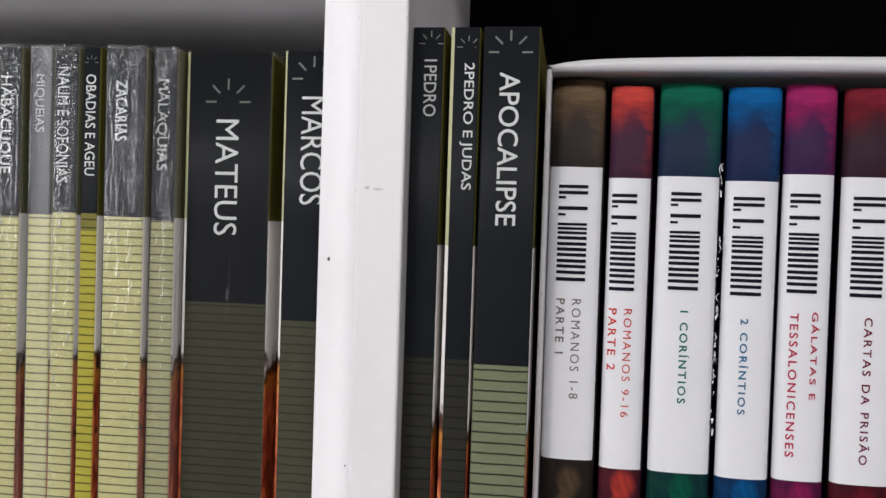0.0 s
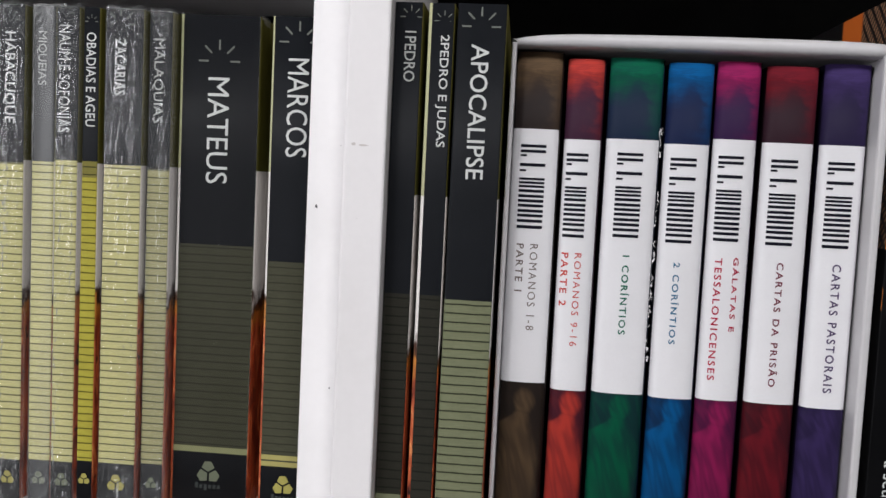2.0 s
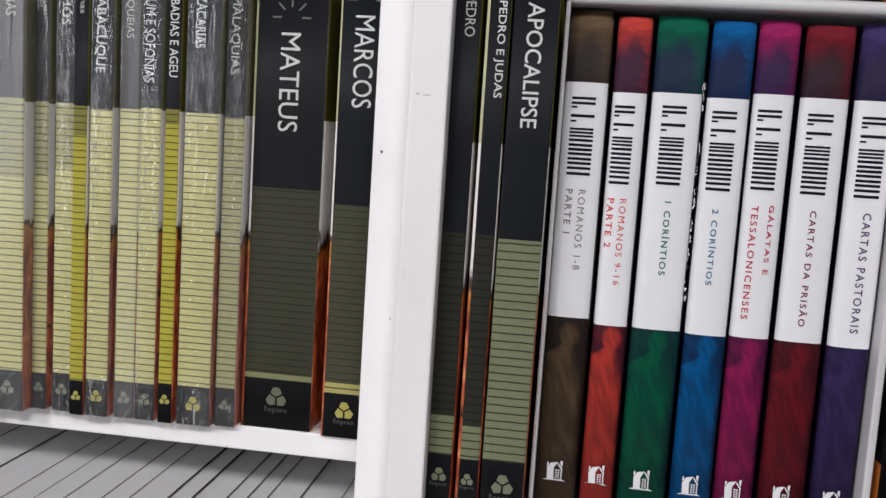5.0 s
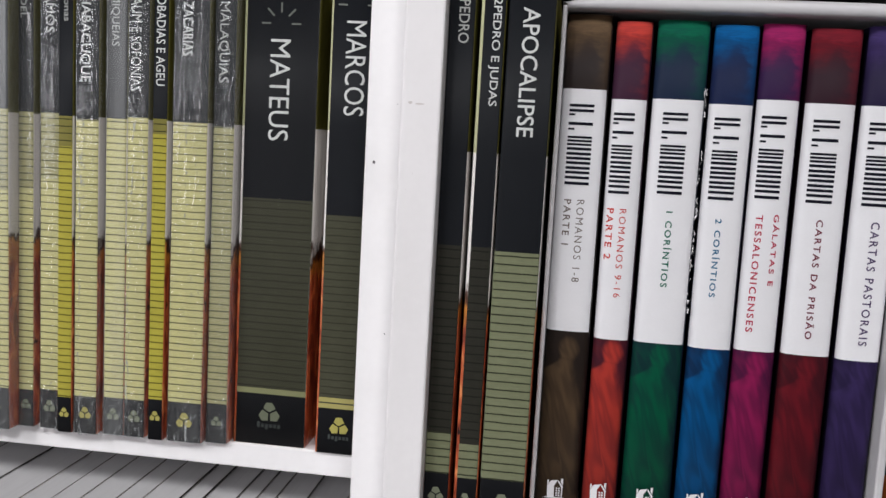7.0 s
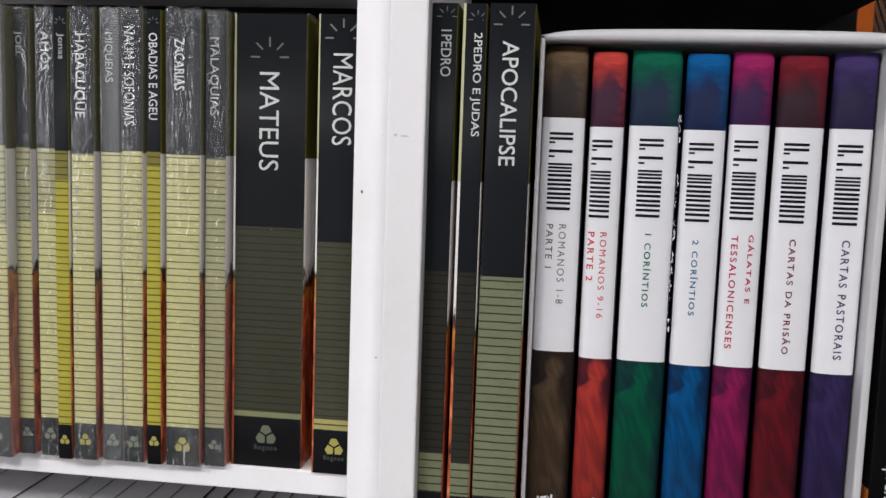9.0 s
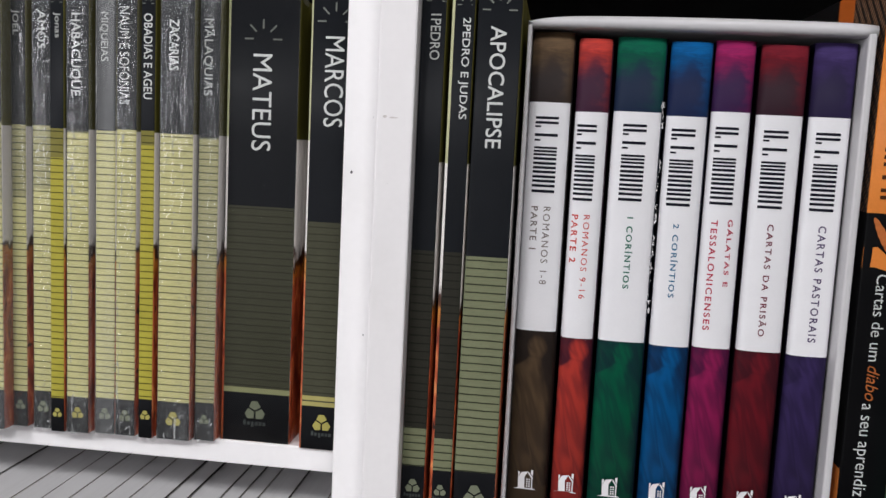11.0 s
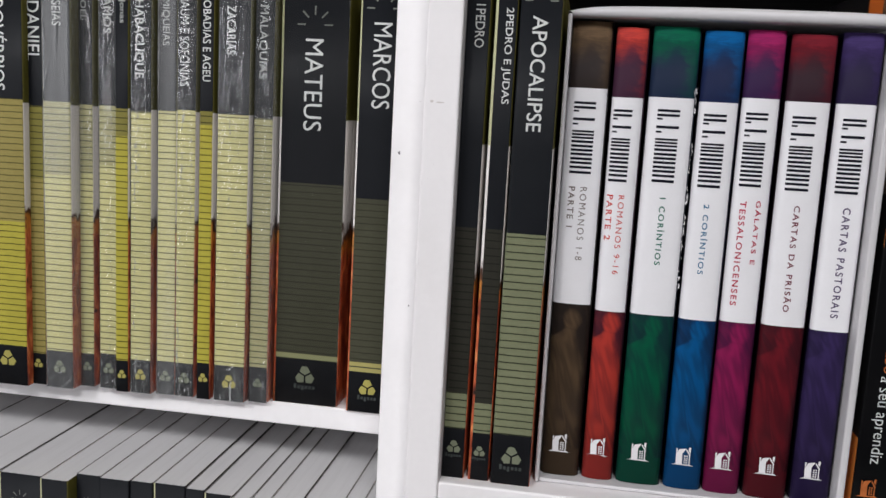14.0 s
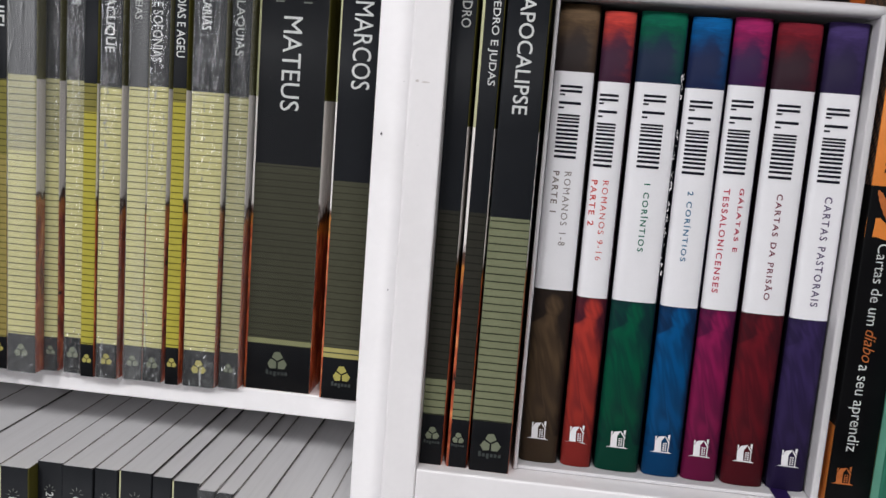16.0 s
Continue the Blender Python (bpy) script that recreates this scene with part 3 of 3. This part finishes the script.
def paperback(x0, x1, y, base, height, bands, title, tz, tx, ink, label, group, emblem=True, mark=None, wrap=0.0, lines=3, flecks=None, first=-0.86, columns=(), sliver=0.0, seed=1, wordmark=False, leaves=None, depth=DEPTH, sides=SIDES, small=1.0):
    """One softcover with printed spine bands. tz, tx: the title's ends in height and its side limits."""
    w, xc = x1 - x0, (x0 + x1) / 2
    book = thing("book", pose(xc, y, base), label, "book", group)
    bm, mats = cover_mesh(w, height, depth, bands, sides, sliver=sliver)
    part("cover", bm, mats, book)
    part("page_block", page_mesh(w, height, depth), leaves or PAPER, book)
    surf = lambda x: spine_y(x, w, 0.0009, 0.0)
    if title:
        part("title", spine_text(title, tx[0] - xc, tx[1] - xc, tz[0] - base, tz[1] - base, surf, 0.007), ink, book, "pale printed title")
    if emblem:
        k = min(w * 0.78, 0.0185) / 2 * small
        top = tz[1] - base + 0.0035 + 0.0035 * min(1.0, k / 0.009) - (0.0035 if small < 1 else 0.0)
        part("emblem", rays((tx[0] + tx[1]) / 2 - xc, top, k * 0.52, k, max(0.00035, k * 0.09), surf), INK_GREY, book)
    if mark:
        size, cz, mat = mark[0] * 0.92, mark[1], mark[2]
        part("publisher_mark", trefoil(0, cz - base, size, surf), mat, book)
        if wordmark:
            for i in range(6):
                u, lo, hi = size * (-0.66 + 0.225 * i), cz - base - size * (0.98 if i == 2 else 0.88), cz - base - size * (0.58 if i == 0 else 0.68)
                bm = bmesh.new()
                flat_shape(bm, [(u, lo), (u + size * 0.16, lo), (u + size * 0.16, hi), (u, hi)], surf)
                part("wordmark_bar", bm, INK_DIM, book)
    if wrap:
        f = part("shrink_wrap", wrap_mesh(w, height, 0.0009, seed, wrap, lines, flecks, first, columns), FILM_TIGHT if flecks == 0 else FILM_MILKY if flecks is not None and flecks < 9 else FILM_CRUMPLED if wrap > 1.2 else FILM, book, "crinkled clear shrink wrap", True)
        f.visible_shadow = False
    return book


ROW = "commentary series on the upper shelf"
LB, LH = 1.0487, 0.218


def bands(*pairs):
    return [(z - LB, m) for z, m in pairs]


WRAPPED = "thin softcover commentary in crinkled shrink wrap on the shelf"
BARE = "thin softcover commentary with olive striped spine on the shelf"
UP = 1.3
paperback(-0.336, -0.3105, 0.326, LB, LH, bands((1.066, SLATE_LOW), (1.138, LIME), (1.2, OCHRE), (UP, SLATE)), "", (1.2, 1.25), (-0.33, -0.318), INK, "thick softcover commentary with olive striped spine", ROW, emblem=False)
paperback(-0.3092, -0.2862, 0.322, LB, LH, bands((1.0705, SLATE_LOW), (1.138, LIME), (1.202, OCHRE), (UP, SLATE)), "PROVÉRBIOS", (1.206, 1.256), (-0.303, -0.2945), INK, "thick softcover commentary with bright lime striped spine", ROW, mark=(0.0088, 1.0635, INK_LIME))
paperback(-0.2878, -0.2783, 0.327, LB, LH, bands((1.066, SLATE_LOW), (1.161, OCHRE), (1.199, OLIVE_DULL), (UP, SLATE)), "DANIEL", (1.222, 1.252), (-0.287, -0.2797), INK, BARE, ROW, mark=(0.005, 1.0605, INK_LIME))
paperback(-0.2772, -0.2614, 0.325, LB, LH, bands((1.069, SLATE_LOW), (1.164, STRAW), (1.202, STRAW_DULL_SHADED), (UP, SLATE)), "OSEIAS", (1.240, 1.257), (-0.2715, -0.2665), INK_SOFT, WRAPPED, ROW, mark=(0.007, 1.0605, INK_SAGE), wrap=0.7, lines=1, flecks=2, first=0.05, columns=((-0.97, 0, 1, 0.3), (0.3, 0.0, 0.12, 0.6)), seed=11)
paperback(-0.2612, -0.2532, 0.332, LB, LH, bands((1.067, SLATE_LOW), (1.165, STRAW), (1.201, STRAW_DULL_SHADED), (UP, SLATE)), "JOEL", (1.244, 1.256), (-0.2607, -0.2567), INK_SOFT, WRAPPED, ROW, mark=(0.005, 1.060, INK_SAGE), wrap=1.0, columns=((0.1, 0, 1, 0.9),), seed=12)
paperback(-0.2500, -0.2398, 0.332, LB, LH, bands((1.068, SLATE_LOW), (1.170, STRAW), (1.201, STRAW_DULL_SHADED), (UP, SLATE)), "AMÓS", (1.238, 1.256), (-0.247, -0.2417), INK, WRAPPED, ROW, mark=(0.006, 1.060, INK_SAGE), wrap=1.3, lines=4, columns=((0.35, 0.2, 1, 0.8), (0.0, 0, 0.45, 0.9)), seed=13)
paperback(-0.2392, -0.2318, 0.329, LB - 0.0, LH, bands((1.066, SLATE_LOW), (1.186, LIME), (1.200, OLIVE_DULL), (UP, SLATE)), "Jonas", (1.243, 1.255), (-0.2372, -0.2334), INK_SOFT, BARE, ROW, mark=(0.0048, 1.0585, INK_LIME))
paperback(-0.2312, -0.2195, 0.330, LB, LH, bands((1.067, SLATE_LOW), (1.199, STRAW), (UP, SLATE)), "HABACUQUE", (1.216, 1.255), (-0.2293, -0.2238), INK, WRAPPED, ROW, mark=(0.006, 1.059, INK_LIME), wrap=1.5, lines=5, columns=((-0.45, 0.0, 0.62, 1.1), (-0.1, 0.5, 1, 1.3)), seed=14)
paperback(-0.2172, -0.2068, 0.332, LB, LH, bands((1.067, SLATE_LOW), (1.200, STRAW), (UP, SLATE)), "MIQUEIAS", (1.233, 1.256), (-0.2152, -0.2108), INK_SOFT, WRAPPED, ROW, mark=(0.006, 1.059, INK_SAGE), wrap=0.8, lines=1, flecks=8, columns=((0.1, 0.1, 0.6, 0.15),), seed=15)
paperback(-0.2066, -0.1962, 0.332, LB, LH, bands((1.067, SLATE_LOW), (1.201, STRAW), (UP, SLATE)), "NAUM E SOFONIAS", (1.213, 1.259), (-0.2052, -0.2002), INK, WRAPPED, ROW, mark=(0.006, 1.059, INK_SAGE), wrap=1.6, lines=6, columns=((-0.4, 0, 1, 1.9), (0.3, 0.25, 1, 0.7)), seed=16)
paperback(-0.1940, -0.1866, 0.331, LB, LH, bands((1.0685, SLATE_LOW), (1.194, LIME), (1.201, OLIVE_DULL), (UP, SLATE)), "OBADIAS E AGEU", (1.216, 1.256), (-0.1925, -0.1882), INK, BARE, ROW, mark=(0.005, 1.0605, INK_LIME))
paperback(-0.1846, -0.1676, 0.332, LB, LH, bands((1.068, SLATE_LOW), (1.200, STRAW), (UP, SLATE)), "ZACARIAS", (1.230, 1.254), (-0.1803, -0.1755), INK, WRAPPED, ROW, mark=(0.0075, 1.0595, INK_LIME), wrap=1.5, lines=6, columns=((-0.62, 0, 1, 1.2), (0.35, 0.1, 1, 0.9), (-0.2, 0.45, 1, 0.6)), seed=17)
# MALAQUIAS stands back behind its neighbour; that shade is put into the duller straw
paperback(-0.1664, -0.1560, 0.335, LB, LH, bands((1.068, SLATE_LOW), (1.199, STRAW_DULL_SHADED), (UP, SLATE)), "MALAQUIAS", (1.219, 1.255), (-0.1648, -0.1598), INK_SOFT, WRAPPED, ROW, mark=(0.005, 1.0595, INK_SAGE), wrap=0.9, lines=3, flecks=10, columns=((0.2, 0.05, 0.85, 0.5),), seed=18)
paperback(-0.1546, -0.1190, 0.340, LB, LH, bands((1.0735, SLATE_LOW), (1.0762, RULE), (1.167, MOSS), (UP, SLATE)), "MATEUS", (1.194, 1.240), (-0.1418, -0.1322), INK, "very thick dark softcover commentary with moss striped spine, film-wrapped", ROW, mark=(0.0098, 1.065, INK_SAGE), sliver=0.0014, wordmark=True, wrap=0.6, lines=1, flecks=0, first=0.16, seed=24)
paperback(-0.1130, -0.0905, 0.337, LB, LH, bands((1.0705, SLATE_LOW), (1.0727, RULE_YELLOW), (1.0734, MOSS), (1.0756, RULE_YELLOW), (1.1615, MOSS), (UP, SLATE)), "MARCOS", (1.207, 1.249), (-0.1058, -0.0965), INK, "thick dark softcover commentary beside the white upright", ROW, mark=(0.0085, 1.0625, INK_LIME), sliver=0.001, wordmark=True)

ROW2 = "commentary series beside the boxed set"
LB = 1.0427
LH = 0.2205
paperback(-0.0522, -0.0420, 0.281, LB, LH, bands((1.066, SLATE_LOW), (1.083, SAGE), (1.158, MOSS_DEEP), (UP, SLATE)), "1PEDRO", (1.235, 1.253), (-0.0483, -0.0442), INK_SOFT, "thin dark softcover commentary beside the white upright", ROW2, mark=(0.006, 1.0575, INK_SAGE), wordmark=True)
paperback(-0.0400, -0.0306, 0.281, LB, LH, bands((1.065, SLATE_LOW), (1.079, SAGE), (1.158, MOSS_DEEP), (UP, SLATE)), "2PEDRO E JUDAS", (1.212, 1.252), (-0.0363, -0.0322), INK, "thin dark softcover commentary with pale cover edge", ROW2, mark=(0.005, 1.0565, INK_SAGE), sliver=0.0012, wordmark=True)
paperback(-0.0295, -0.0118, 0.280, LB, LH, bands((1.066, SLATE_LOW), (1.157, SAGE), (UP, SLATE)), "APOCALIPSE", (1.201, 1.249), (-0.0241, -0.0177), INK, "dark softcover commentary with sage striped lower spine", ROW2, mark=(0.0085, 1.0565, INK_SAGE), wordmark=True)

# ---------------------------------------------------------------- boxed set
BX0, BX1, BZ0, BZ1, BY = -0.0098, 0.1254, 1.0428, 1.2545, 0.2795
slip = thing("slipcase", pose((BX0 + BX1) / 2, BY, BZ0), "white card slipcase, open at the front, holding seven books", "slipcase")
hw, hh, dd, ct = (BX1 - BX0) / 2, BZ1 - BZ0, 0.142, 0.0018
for name, q, bev in (("side_wall", (-hw, -hw + ct, 0.0066, dd, 0, hh - 0.003), 0.0006), ("side_wall", (hw - 0.0051, hw - 0.0019, 0.0066, dd, 0, hh - 0.0025), 0.0009), ("floor_wall", (-hw + ct, hw - 0.0051, 0.0078, dd, 0, ct), 0.0005), ("back_wall", (-hw + ct, hw - 0.0051, dd - ct, dd, ct, hh - 0.007), 0.0004)):
    bm = bmesh.new()
    box(bm, *q, bev)
    part(name, bm, CARD, slip)
# the roof is a thick, soft-edged card lid that bows up a little
bm = bmesh.new()
rings = []
for i in range(25):
    x = -hw + (2 * hw - 0.0017) * i / 24
    up = 0.0012 * math.sin(math.pi * min(0.5, i / 24 * 0.8))
    sink = (0.0022 if i < 12 else 0.0009) * (abs(i - 12) / 12) ** 8
    prof = [(dd, 0.2063)] + [(0.0022 - 0.0024 * math.sin(a * math.pi / 8), 0.2086 - 0.0023 * math.cos(a * math.pi / 8)) for a in range(9)] + [(dd, 0.2109)]
    rings.append([bm.verts.new((x, y + 0.0066 * (1 - y / dd), z + 0.0009 + (up if z > 0.2086 else up * 0.3) - sink * (1 if z > 0.2086 else 0))) for y, z in prof])
for a, b in zip(rings, rings[1:]):
    for i in range(len(a) - 1):
        bm.faces.new((a[i], b[i], b[i + 1], a[i + 1])).smooth = True
bm.faces.new(rings[0])
bm.faces.new(rings[-1][::-1])
bmesh.ops.recalc_face_normals(bm, faces=bm.faces)
part("roof_wall", bm, CARD, slip, "bowed white card roof")

SET = [
    (-0.0078, 0.0098, (92, 74, 55), (34, 29, 28), 0.75, "brown", ["ROMANOS 1-8", "PARTE 1"], (118, 108, 104)),
    (0.0113, 0.0252, (174, 58, 49), (44, 24, 38), 0.95, "vermilion", ["ROMANOS 9-16", "PARTE 2"], (196, 60, 50)),
    (0.0268, 0.0465, (10, 84, 60), (20, 29, 46), 0.9, "green", ["1 CORÍNTIOS"], (24, 104, 84)),
    (0.0480, 0.0646, (10, 82, 136), (19, 26, 50), 0.95, "blue", ["2 CORÍNTIOS"], (42, 104, 140)),
    (0.0655, 0.0812, (138, 30, 80), (37, 21, 49), 0.9, "magenta", ["GÁLATAS E", "TESSALONICENSES"], (178, 50, 74)),
    (0.0832, 0.1015, (106, 26, 36), (35, 20, 27), 0.85, "dark red", ["CARTAS DA PRISÃO"], (110, 44, 60)),
    (0.1035, 0.1198, (58, 45, 88), (28, 23, 44), 0.8, "purple", ["CARTAS PASTORAIS"], (86, 74, 104)),
]
LABELS = [(1.1255, 1.2208, 1.250), (1.1235, 1.2176, 1.247), (1.1235, 1.2185, 1.248), (1.1230, 1.2175, 1.247), (1.1235, 1.2200, 1.248), (1.1235, 1.2195, 1.247), (1.1230, 1.2195, 1.2485)]
NAMES = [1.215, 1.2125, 1.2135, 1.2125, 1.214, 1.2135, 1.2135]
LINES = [
    [(0.0005, 0.0038, 1.1455, 1.178), (-0.0045, -0.0014, 1.160, 1.178)],
    [(0.0172, 0.0201, 1.1405, 1.1755), (0.0124, 0.0153, 1.1555, 1.1755)],
    [(0.0348, 0.0384, 1.146, 1.1757)],
    [(0.0535, 0.0568, 1.1435, 1.174)],
    [(0.0750, 0.0778, 1.1495, 1.177), (0.0685, 0.0714, 1.131, 1.1765)],
    [(0.0905, 0.0940, 1.130, 1.176)],
    [(0.1102, 0.1138, 1.129, 1.1765)],
]
CONTRAST = [0.88, 0.85, 0.62, 0.66, 0.60, 0.55, 0.36]
SHIFT = [-0.0010, -0.0019, -0.0011, -0.0014, -0.0015, -0.0015, -0.0008]
STROKES = [1.1, 0.95, 1.1, 0.7, 0.8, 2.6, 1.2, 1.2, 0.8, 2.4, 0.9, 0.55, 0.9, 0.55, 0.9, 0.75, 1.1, 0.9, 1.1, 0.75, 1.1, 0.75, 1.1, 0.95, 1.1, 0.75, 1.1, 0.95, 1.1, 1.2, 1.2]
BB = BZ0 + ct + 0.0003
for k, (x0, x1, vivid, dark, lift, hue, titles, inkc) in enumerate(SET):
    lo, hi, head = (v - BB for v in LABELS[k])
    w, xc, h, r, bulge, y = x1 - x0, (x0 + x1) / 2, min(head, 0.2041), 0.0024, 0.0013, 0.2925
    vol = thing("book", pose(xc, y, BB), "volume with white label on a %s spine, in the slipcase" % hue, "book", "volumes of the boxed set")
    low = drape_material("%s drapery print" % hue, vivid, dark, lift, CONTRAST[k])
    top = crown_material("%s crown print" % hue, vivid, dark)
    shut = printed("%s cover print" % hue, dark)
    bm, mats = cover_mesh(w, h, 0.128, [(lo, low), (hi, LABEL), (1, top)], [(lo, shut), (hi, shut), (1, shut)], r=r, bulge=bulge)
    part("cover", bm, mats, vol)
    part("page_block", page_mesh(w, h, 0.128, front=0.003), PAPER, vol)
    surf = lambda x: spine_y(x, w, r, bulge)
    ink = plain("%s title ink" % hue, inkc, 0.5)
    for body, (a, b, z0, z1) in zip(titles, LINES[k]):
        mid, half = (a + b) / 2 - xc, (b - a) * 0.44
        part("title", spine_text(body, mid - half, mid + half, z0 - BB, z1 - BB, surf, 0.016, track=1.3), ink, vol, "%s printed title" % hue)
    nm, off = min(0.0047, w * 0.285), SHIFT[k]
    bars(vol, INK_BLACK, off - nm, off + nm, NAMES[k] - 0.0312 - BB, NAMES[k] - BB, STROKES, surf)
    part("house_mark", house_mark(-0.0008, 1.0605 - BB, 0.0090, surf), WHITE_INK, vol, "small white printed house")
    if hue == "purple":
        bm = bmesh.new()
        box(bm, -0.0070, 0.0000, -0.0168, 0.012, -0.0002, 0.0003)
        box(bm, -0.0070, 0.0000, -0.0174, -0.0168, -0.021, 0.0003)
        part("ribbon_marker", bm, RIBBON, vol, "dark violet ribbon marker hanging out below")
    if hue == "green":
        rnd = random.Random(5)
        bm = bmesh.new()
        for i in range(46):
            z = rnd.uniform(1.137, 1.2) if i < 36 else rnd.uniform(1.212, 1.225)
            s = rnd.uniform(0.0005, 0.0017) * (1.5 if i >= 36 else 1)
            x = w / 2 - 0.0002 + rnd.uniform(-0.0003, 0.0004)
            yy = surf(w / 2 - 0.0006) + rnd.uniform(-0.0014, 0.0004)
            vs = [bm.verts.new((x + rnd.uniform(-0.5, 0.5) * s, yy + rnd.uniform(-0.4, 0.4) * s, z - BB + q * s + rnd.uniform(-0.3, 0.3) * s)) for q in (-0.9, -0.2, 0.3, 0.9)]
            bm.faces.new(vs[:3])
            bm.faces.new(vs[1:])
        part("torn_edge", bm, WHITE_INK, vol, "frayed white paper at the spine edge")

# ---------------------------------------------------------------- books past the slipcase
nb = thing("book", pose(0.1360, 0.2875, 1.0427), "black softcover novel with an orange head", "book")
w, h = 0.0186, 0.2313
bm, mats = cover_mesh(w, h, 0.138, [(0.1405, BLACK), (1, ORANGE)], [(0.0358, ORANGE), (0.1405, BLACK), (1, HATCH)], r=0.0007)
part("cover", bm, mats, nb)
part("page_block", page_mesh(w, h, 0.138), PAPER_CREAM, nb)
surf = lambda x: spine_y(x, w, 0.0007, 0)
bars(nb, BROWN_INK, -0.0052, 0.0012, 0.146, 0.2025, [1.0, 1.2, 1.0, 1.2, 0.7, 2.6, 1.0, 0.9, 1.0, 1.2, 0.7, 2.6, 1.1, 3.2, 1.0, 1.2, 0.9, 2.4, 1.0, 0.9, 1.0, 0.9, 1.0, 2.4, 1.1, 2.4, 1.0, 0.9, 1.0], surf)
for body, x0, x1, z0, z1, ink, slope in (("Cartas de um", -0.0032, 0.0014, 0.0815, 0.1165, INK, 0.0), ("diabo", -0.0030, 0.0018, 0.0653, 0.0795, ORANGE_INK, 0.3), ("a seu aprendiz", -0.0052, 0.0013, 0.0253, 0.0640, INK, 0.0)):
    part("title", spine_text(body, x0, x1, z0, z1, surf, -0.006, slope=slope), ink, nb)
bm = bmesh.new()
plume = []
for i in range(13):
    t = i / 12
    plume.append((-0.0066 + 0.0085 * t - 0.0012 * math.sin(math.pi * t) - 0.0003 * (i % 2), 0.1385 - 0.0165 * t))
for i in range(12, -1, -1):
    t = i / 12
    plume.append((-0.0060 + 0.0085 * t + 0.0016 * math.sin(math.pi * t) ** 0.7 + 0.0003 * (i % 2), 0.1388 - 0.0165 * t))
flat_shape(bm, plume, surf)
part("quill_print", bm, ORANGE_INK, nb, "orange printed quill")
bm = bmesh.new()
flat_shape(bm, [(-0.0092, 0.1268), (-0.004, 0.1272), (0.0, 0.1238), (0.0042, 0.1205), (0.0046, 0.1182), (0.0, 0.1180), (-0.0045, 0.1192), (-0.0092, 0.1188)], surf, 0.00012)
part("printed_shape", bm, ORANGE, nb)
part("house_mark", house_mark(-0.003, 0.0145, 0.0085, surf), ORANGE_INK, nb)

tb = thing("book", pose(0.1570, 0.2790, 1.0427), "teal softcover book beside the black novel", "book")
w, h = 0.0225, 0.21
bm, mats = cover_mesh(w, h, 0.14, [(1, TEAL)], [(0.5, TEAL_PALE), (1, TEAL_PALE), (2, TEAL_PALE)], r=0.0012)
part("cover", bm, mats, tb)
part("page_block", page_mesh(w, h, 0.14), PAPER_CREAM, tb)

# ---------------------------------------------------------------- lower shelf
ROW3 = "commentary series on the lower shelf"
LOW_BASE = 0.7904
DARK_SIDES = [(0.0945, SLATE_LOW), (0.1515, SLATE_LOW), (1.0, SLATE_LOW)]
LOWER = [
    (-0.3740, -0.3470, 0.304, 1.0080, "", 0), (-0.3465, -0.3194, 0.303, 1.0080, "", 0), (-0.3190, -0.2912, 0.302, 1.0080, "AT", 0), (-0.2906, -0.2668, 0.302, 1.0075, "RO", 0), (-0.2661, -0.2511, 0.3005, 1.0073, "1CO", 0),
    (-0.2503, -0.23655, 0.3085, 1.0085, "2CO", 0), (-0.2365, -0.2202, 0.307, 1.0085, "GÁ", 0), (-0.2196, -0.20705, 0.308, 1.0085, "EFÉ", 0),
    (-0.2070, -0.1896, 0.309, 1.0085, "FI", 0), (-0.1889, -0.17865, 0.308, 1.0080, "C", 0), (-0.1786, -0.1645, 0.308, 1.0070, "", 0),
    (-0.1630, -0.15365, 0.302, 1.0065, "", 0.7), (-0.1536, -0.1445, 0.303, 1.0060, "", 0.7), (-0.1440, -0.1286, 0.297, 1.0060, "", 0.6),
    (-0.1282, -0.1083, 0.296, 1.0052, "", 0), (-0.1079, -0.0985, 0.298, 1.0050, "", 0), (-0.0981, -0.0885, 0.300, 1.0050, "", 0),
]
for k, (x0, x1, y, top, head, wr) in enumerate(LOWER):
    if k not in (8, 12, 16):
        x1 = LOWER[k + 1][0] - 0.0002
    LB = LOW_BASE
    th = x1 - x0
    cx = (x0 + x1) / 2
    half = min(0.0033, th * 0.15)
    paperback(x0, x1, y, LOW_BASE, top - LOW_BASE, bands((0.81, SLATE_LOW), (0.90, MOSS), (1.3, SLATE)), head, (top - 0.0160 - 1.75 * half * len(head), top - 0.0160), (cx - half, cx + half), INK, "softcover commentary on the lower shelf, its pale leaves uppermost", ROW3, sliver=0.0011 if k in (3, 4, 8, 10) else 0.0, wrap=wr, seed=40 + k, sides=SIDES if k == 4 else DARK_SIDES, small=0.56)
